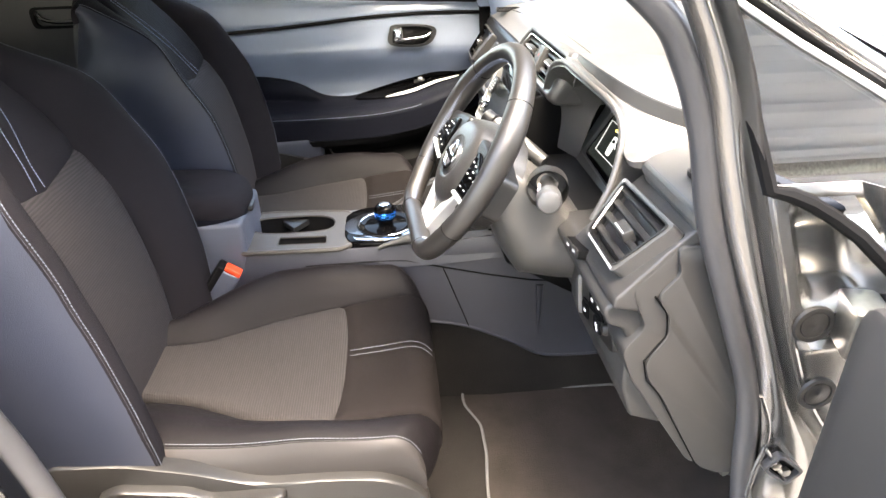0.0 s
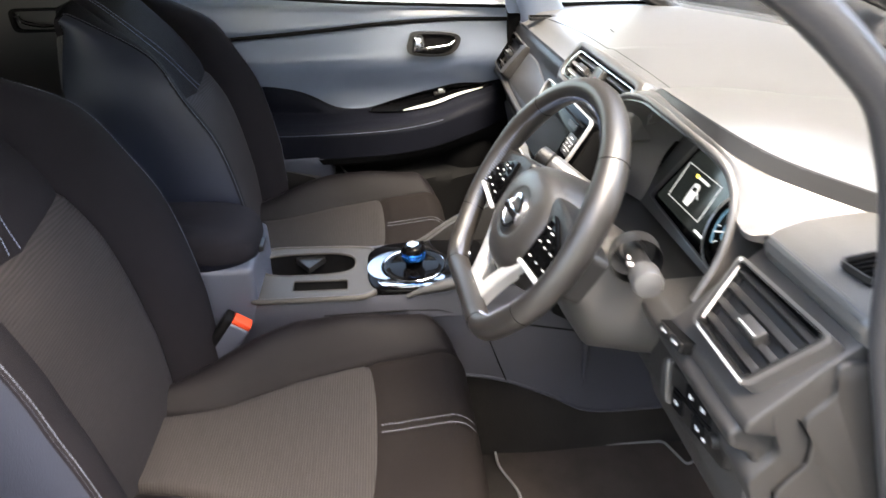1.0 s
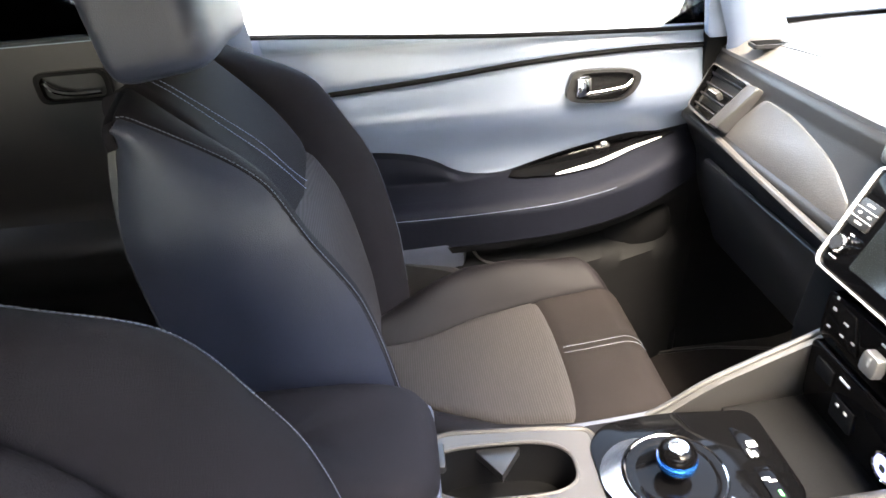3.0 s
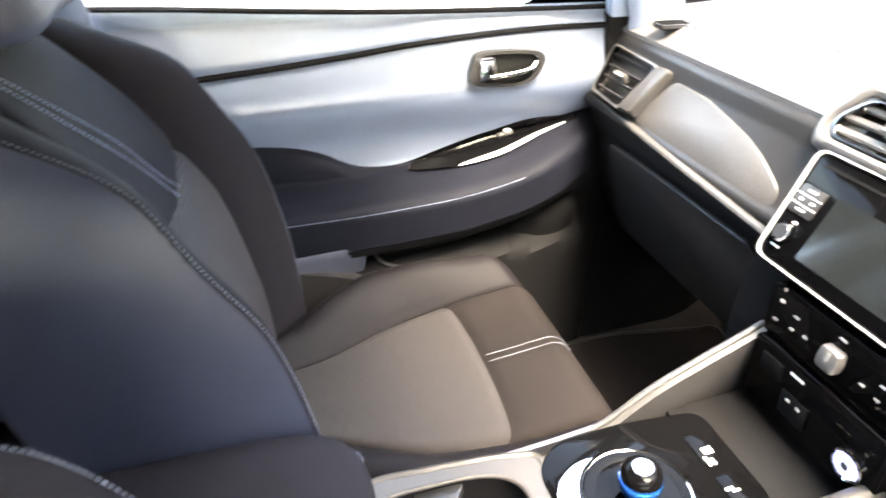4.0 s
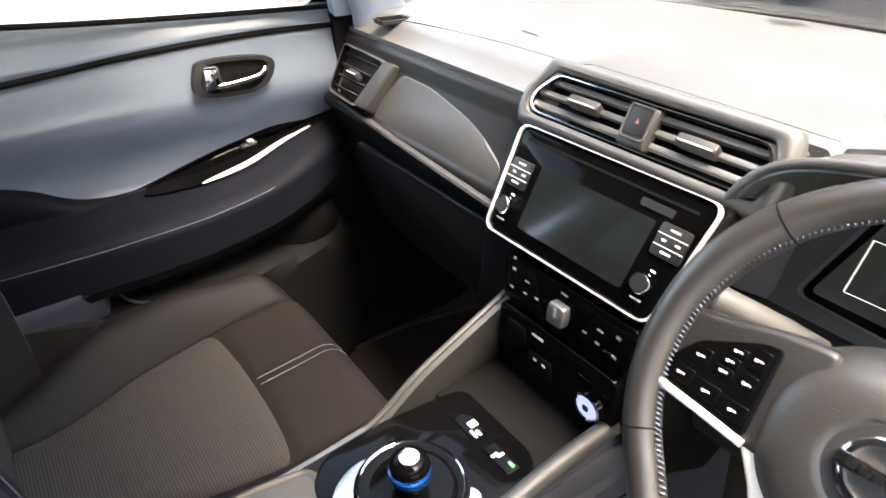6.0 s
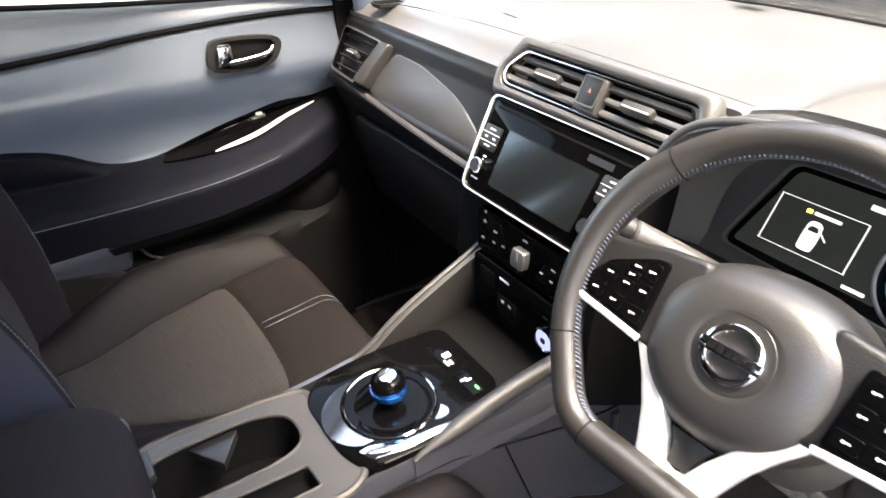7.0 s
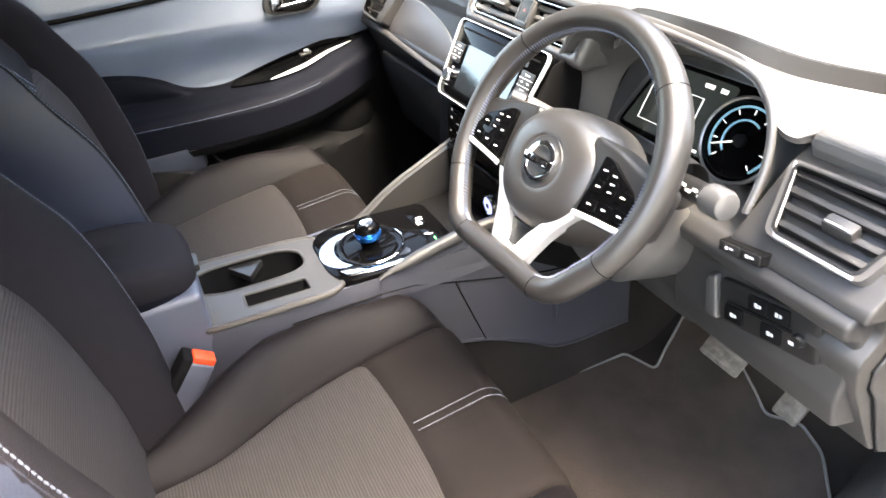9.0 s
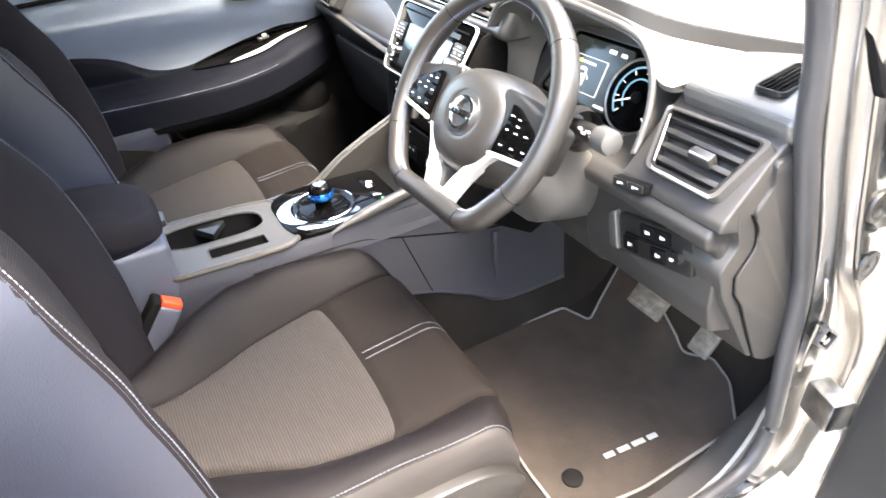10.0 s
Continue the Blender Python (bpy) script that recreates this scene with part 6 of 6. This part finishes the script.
# ---------------------------------------------------------------- driver's door opening
def opening():
    strip = curve([(-0.5, -0.62, 1.43), (-0.2, -0.66, 1.36), (0.04, -0.695, 1.27), (0.149, -0.71, 1.195), (0.188, -0.713, 1.14), (0.217, -0.715, 1.063), (0.241, -0.715, 0.97), (0.29, -0.715, 0.845), (0.338, -0.715, 0.715), (0.356, -0.717, 0.585), (0.374, -0.719, 0.47), (0.383, -0.72, 0.38), (0.345, -0.722, 0.308), (0.24, -0.724, 0.288), (0.0, -0.73, 0.288), (-0.33, -0.732, 0.288), (-0.46, -0.735, 0.33), (-0.51, -0.735, 0.5), (-0.55, -0.735, 0.75), (-0.59, -0.735, 0.87), (-0.645, -0.73, 0.97), (-0.69, -0.71, 1.07), (-0.74, -0.68, 1.18), (-0.76, -0.61, 1.4)], 8)
    solid("weatherstrip", tube(strip, 0.0145, 10), RUBBER, "black rubber weatherstrip round the door opening", "trim", kind="structure")

    # painted flange just outside the strip and the hinge pillar beyond it
    inner = curve([(0.1, 1.32), (0.192, 1.152), (0.229, 1.04), (0.264, 0.94), (0.312, 0.823), (0.343, 0.733), (0.366, 0.633), (0.374, 0.52), (0.392, 0.4), (0.36, 0.298), (0.23, 0.272), (-0.7, 0.272)], 6)
    outer = curve([(0.13, 1.33), (0.226, 1.155), (0.266, 1.035), (0.303, 0.937), (0.345, 0.825), (0.388, 0.735), (0.462, 0.625), (0.5, 0.52), (0.495, 0.38), (0.43, 0.255), (0.25, 0.232), (-0.7, 0.232)], 6)

    def flange(u, v):
        i = v * (len(inner) - 1)
        k = min(int(i), len(inner) - 2)
        p = inner[k].lerp(inner[k + 1], i - k).lerp(outer[k].lerp(outer[k + 1], i - k), u)
        return V(p.x, -0.728 - 0.016 * math.sin(math.pi * min(1, u * 1.15)) - 0.03 * ease(0.75, 1.0, u), p.y)
    solid("body_flange", grid(flange, 12, 90, thick=(0.0, 0.004, 0.0)), PAINT, "silver grey painted door opening flange", "body panel", kind="structure")

    solid("flange_edge", tube([V(p.x, -0.758, p.y) for p in outer[12:44]], 0.0045, 8, up=(0, 1, 0)), PAINT, "bright folded edge of the painted flange", "trim", kind="structure")

    def side(u, v):
        z = mix(0.3, 1.03, v)
        x0 = table([(0.3, 0.46), (0.4, 0.492), (0.52, 0.497), (0.62, 0.46), (0.73, 0.386), (0.82, 0.345), (0.94, 0.301), (1.04, 0.262)], z)
        x = x0 + u * 0.32
        y = -0.757 - 0.006 * ease(0.0, 0.05, u) - 0.03 * ease(0.3, 0.36, u)
        y += 0.022 * ease(0.875, 0.915, z) * ease(1.02, 0.97, z) * ease(0.04, 0.1, u) * ease(0.34, 0.24, u)
        y -= 0.012 * math.exp(-((z - 0.828) / 0.006) ** 2) * ease(0.02, 0.06, u) * ease(0.4, 0.34, u)
        return V(x, y, z)
    solid("hinge_pillar", grid(side, 40, 110, thick=(0.0, 0.004, 0.0)), PAINT, "silver grey painted hinge pillar with rubber plugs", "body panel", kind="structure")
    for x, z in ((0.357, 0.86), (0.388, 0.757)):
        x0 = table([(0.62, 0.46), (0.73, 0.386), (0.82, 0.345), (0.94, 0.301)], z)
        y = side((x - x0) / 0.32, (z - 0.3) / 0.73).y - 0.0015
        t = thing("rubber_plug", (x, y, z), "round black rubber plug in the hinge pillar", "plug", "pillar plugs")
        part("plug", lathe(frm((x, y, z), (1, 0, 0), (0, 0, 1)), [(0.0235, -0.002), (0.0225, 0.0016), (0.0172, 0.0014), (0.0168, -0.0006), (0.0158, -0.0006), (0.0154, 0.001), (0.003, 0.001), (0.001, 0.0024)], 32), HARD, t)
    sill = [(-0.738, 0.12), (-0.738, 0.268), (-0.75, 0.276), (-0.80, 0.266), (-0.83, 0.22), (-0.83, 0.12)]
    b = bmesh.new()
    loft([[V(x, y, z) for y, z in sill] for x in (-0.85, -0.4, 0.0, 0.42)], True, True, b)
    solid("sill", b, PAINT, "silver grey painted door sill", "sill", kind="structure")
    # moulded sill trim that swells up into the kick panel beside the pedals
    def kick(u, v):
        x = mix(-0.6, 0.62, u)
        top = table([(-0.6, 0.292), (0.2, 0.292), (0.3, 0.315), (0.36, 0.4), (0.4, 0.56), (0.46, 0.66), (0.62, 0.7)], x)
        low = 0.236 + 0.3 * ease(0.45, 0.85, x)
        inn = table([(-0.6, -0.645), (0.2, -0.645), (0.4, -0.63), (0.62, -0.6)], x)
        z = mix(low, top, v)
        return V(x, mix(inn, -0.708, ease(0.0, 0.75, v)), z)
    solid("kick_panel", grid(kick, 60, 14, thick=(0, -0.006, -0.004)), TRIM, "grey plastic sill and kick trim", "trim", kind="structure")
    # fixed quarter glass ahead of the opening
    LEAN = 0.36
    q = frm((0, -0.75, 1.05), (1, 0, 0), (0, LEAN, 1))

    def on(x, z):
        return V(x, (z - 1.05) * math.sqrt(1 + LEAN * LEAN))
    edge = [on(*p) for p in ((0.222, 1.2), (0.246, 1.11), (0.27, 1.024), (0.29, 1.02), (0.313, 1.01), (0.338, 0.995), (0.366, 0.975), (0.4, 0.942), (0.44, 0.903), (0.52, 0.86), (0.72, 0.9), (0.55, 1.01), (0.369, 1.114), (0.292, 1.157))]
    solid("window_3", cut(q, edge, -0.004, 0.0, 0.0), DIMGLASS, "dark front quarter glass reflecting the yard", "window", kind="structure", smooth=False)
    solid("window_frame_3", tube([q @ V(p.x, p.y, 0.002) for p in edge[:10]], 0.008, 8, up=(0, 1, 0)), DARK, "black seal of the quarter glass", "window frame", kind="structure")
    solid("window_trim", tube([q @ V(p.x, p.y, 0.003) for p in edge[10:] + edge[:1]], 0.0035, 8, up=(0, 1, 0)), SATIN, "thin bright strip along the quarter glass", "trim", kind="structure")
    solid("outer_pillar", tube(curve([(0.74, -0.70, 0.935), (0.37, -0.72, 1.135), (0.2, -0.69, 1.235), (-0.1, -0.64, 1.40), (-0.5, -0.6, 1.46)], 6), 0.009, 10), PAINT, "silver grey painted outer pillar", "pillar", kind="structure")
    for ridge in (((0.331, 0.745), (0.35, 0.701), (0.356, 0.657), (0.351, 0.617), (0.35, 0.567)), ((0.358, 0.652), (0.376, 0.625), (0.393, 0.601))):
        solid("flange_ridge", tube(curve([(x, -0.747, z) for x, z in ridge], 5), 0.0032, 8), PAINT, "thin bright ridge on the painted flange", "trim", kind="structure")
    # check strap
    t = thing("check_strap", (0.3, -0.78, 0.68), "metal door check strap in its bracket", "door check")
    q = frm((0.388, -0.752, 0.615), (0.64, 0, -0.55), (0.55, 0, 0.64))
    part("bracket", rim(q, rect(0.052, 0.032, 0.008), rect(0.044, 0.024, 0.006), -0.01, 0.001), RUBBER, t, "dark pressed bracket")
    part("recess", slab(q, rect(0.05, 0.03, 0.006), -0.014, -0.008), DARK, t)
    for x in (-0.01, 0.011):
        part("bolt", lathe(q @ Matrix.Translation((x, -0.002, -0.008)), [(0.0065, 0), (0.0065, 0.006), (0.001, 0.007)], 6), STEEL, t)


opening()


def open_door():
    t = thing("driver_door", (0.46, -0.86, 0.3), "open driver door with dark inner panel", "car door")
    m = frm((0.35, -0.79, 0.0), (-0.3, -0.95, 0), (0, 0, 1))
    part("inner_panel", slab(m, rounded([(0.05, 0.3), (1.0, 0.28), (1.04, 0.9), (1.0, 1.02), (0.05, 0.95)], 0.04), -0.05, 0.0, 0.012), HUB, t, "dark grey plastic inner door panel")
    part("armrest", box(m, 0.6, 0.07, 0.06, 0.02, 3, at=(0.6, 0.72, 0.02)), DOORSKYLIT, t)
    part("skin", slab(m, rounded([(0.0, 0.27), (1.02, 0.25), (1.07, 0.9), (1.02, 1.04), (0.0, 0.98)], 0.04), -0.13, -0.055, 0.02), PAINT, t, "silver grey outer skin")
    o = rounded([(0.04, 1.02), (1.02, 1.05), (0.9, 1.38), (0.55, 1.42)], 0.03)
    c = sum(o, V(0, 0)) / len(o)
    part("window_frame", rim(m, o, [c + (p - c) * 0.92 for p in o], -0.1, -0.07), PIANO, t)
    g = part("glass", slab(m, [c + (p - c) * 0.93 for p in o], -0.088, -0.084), TINTED, t, "clear side window")
    g.visible_shadow = False
    for z in (0.5, 0.87):
        part("hinge", box(m, 0.06, 0.06, 0.04, 0.006, 2, at=(-0.02, z, -0.04)), STEEL, t)


open_door()
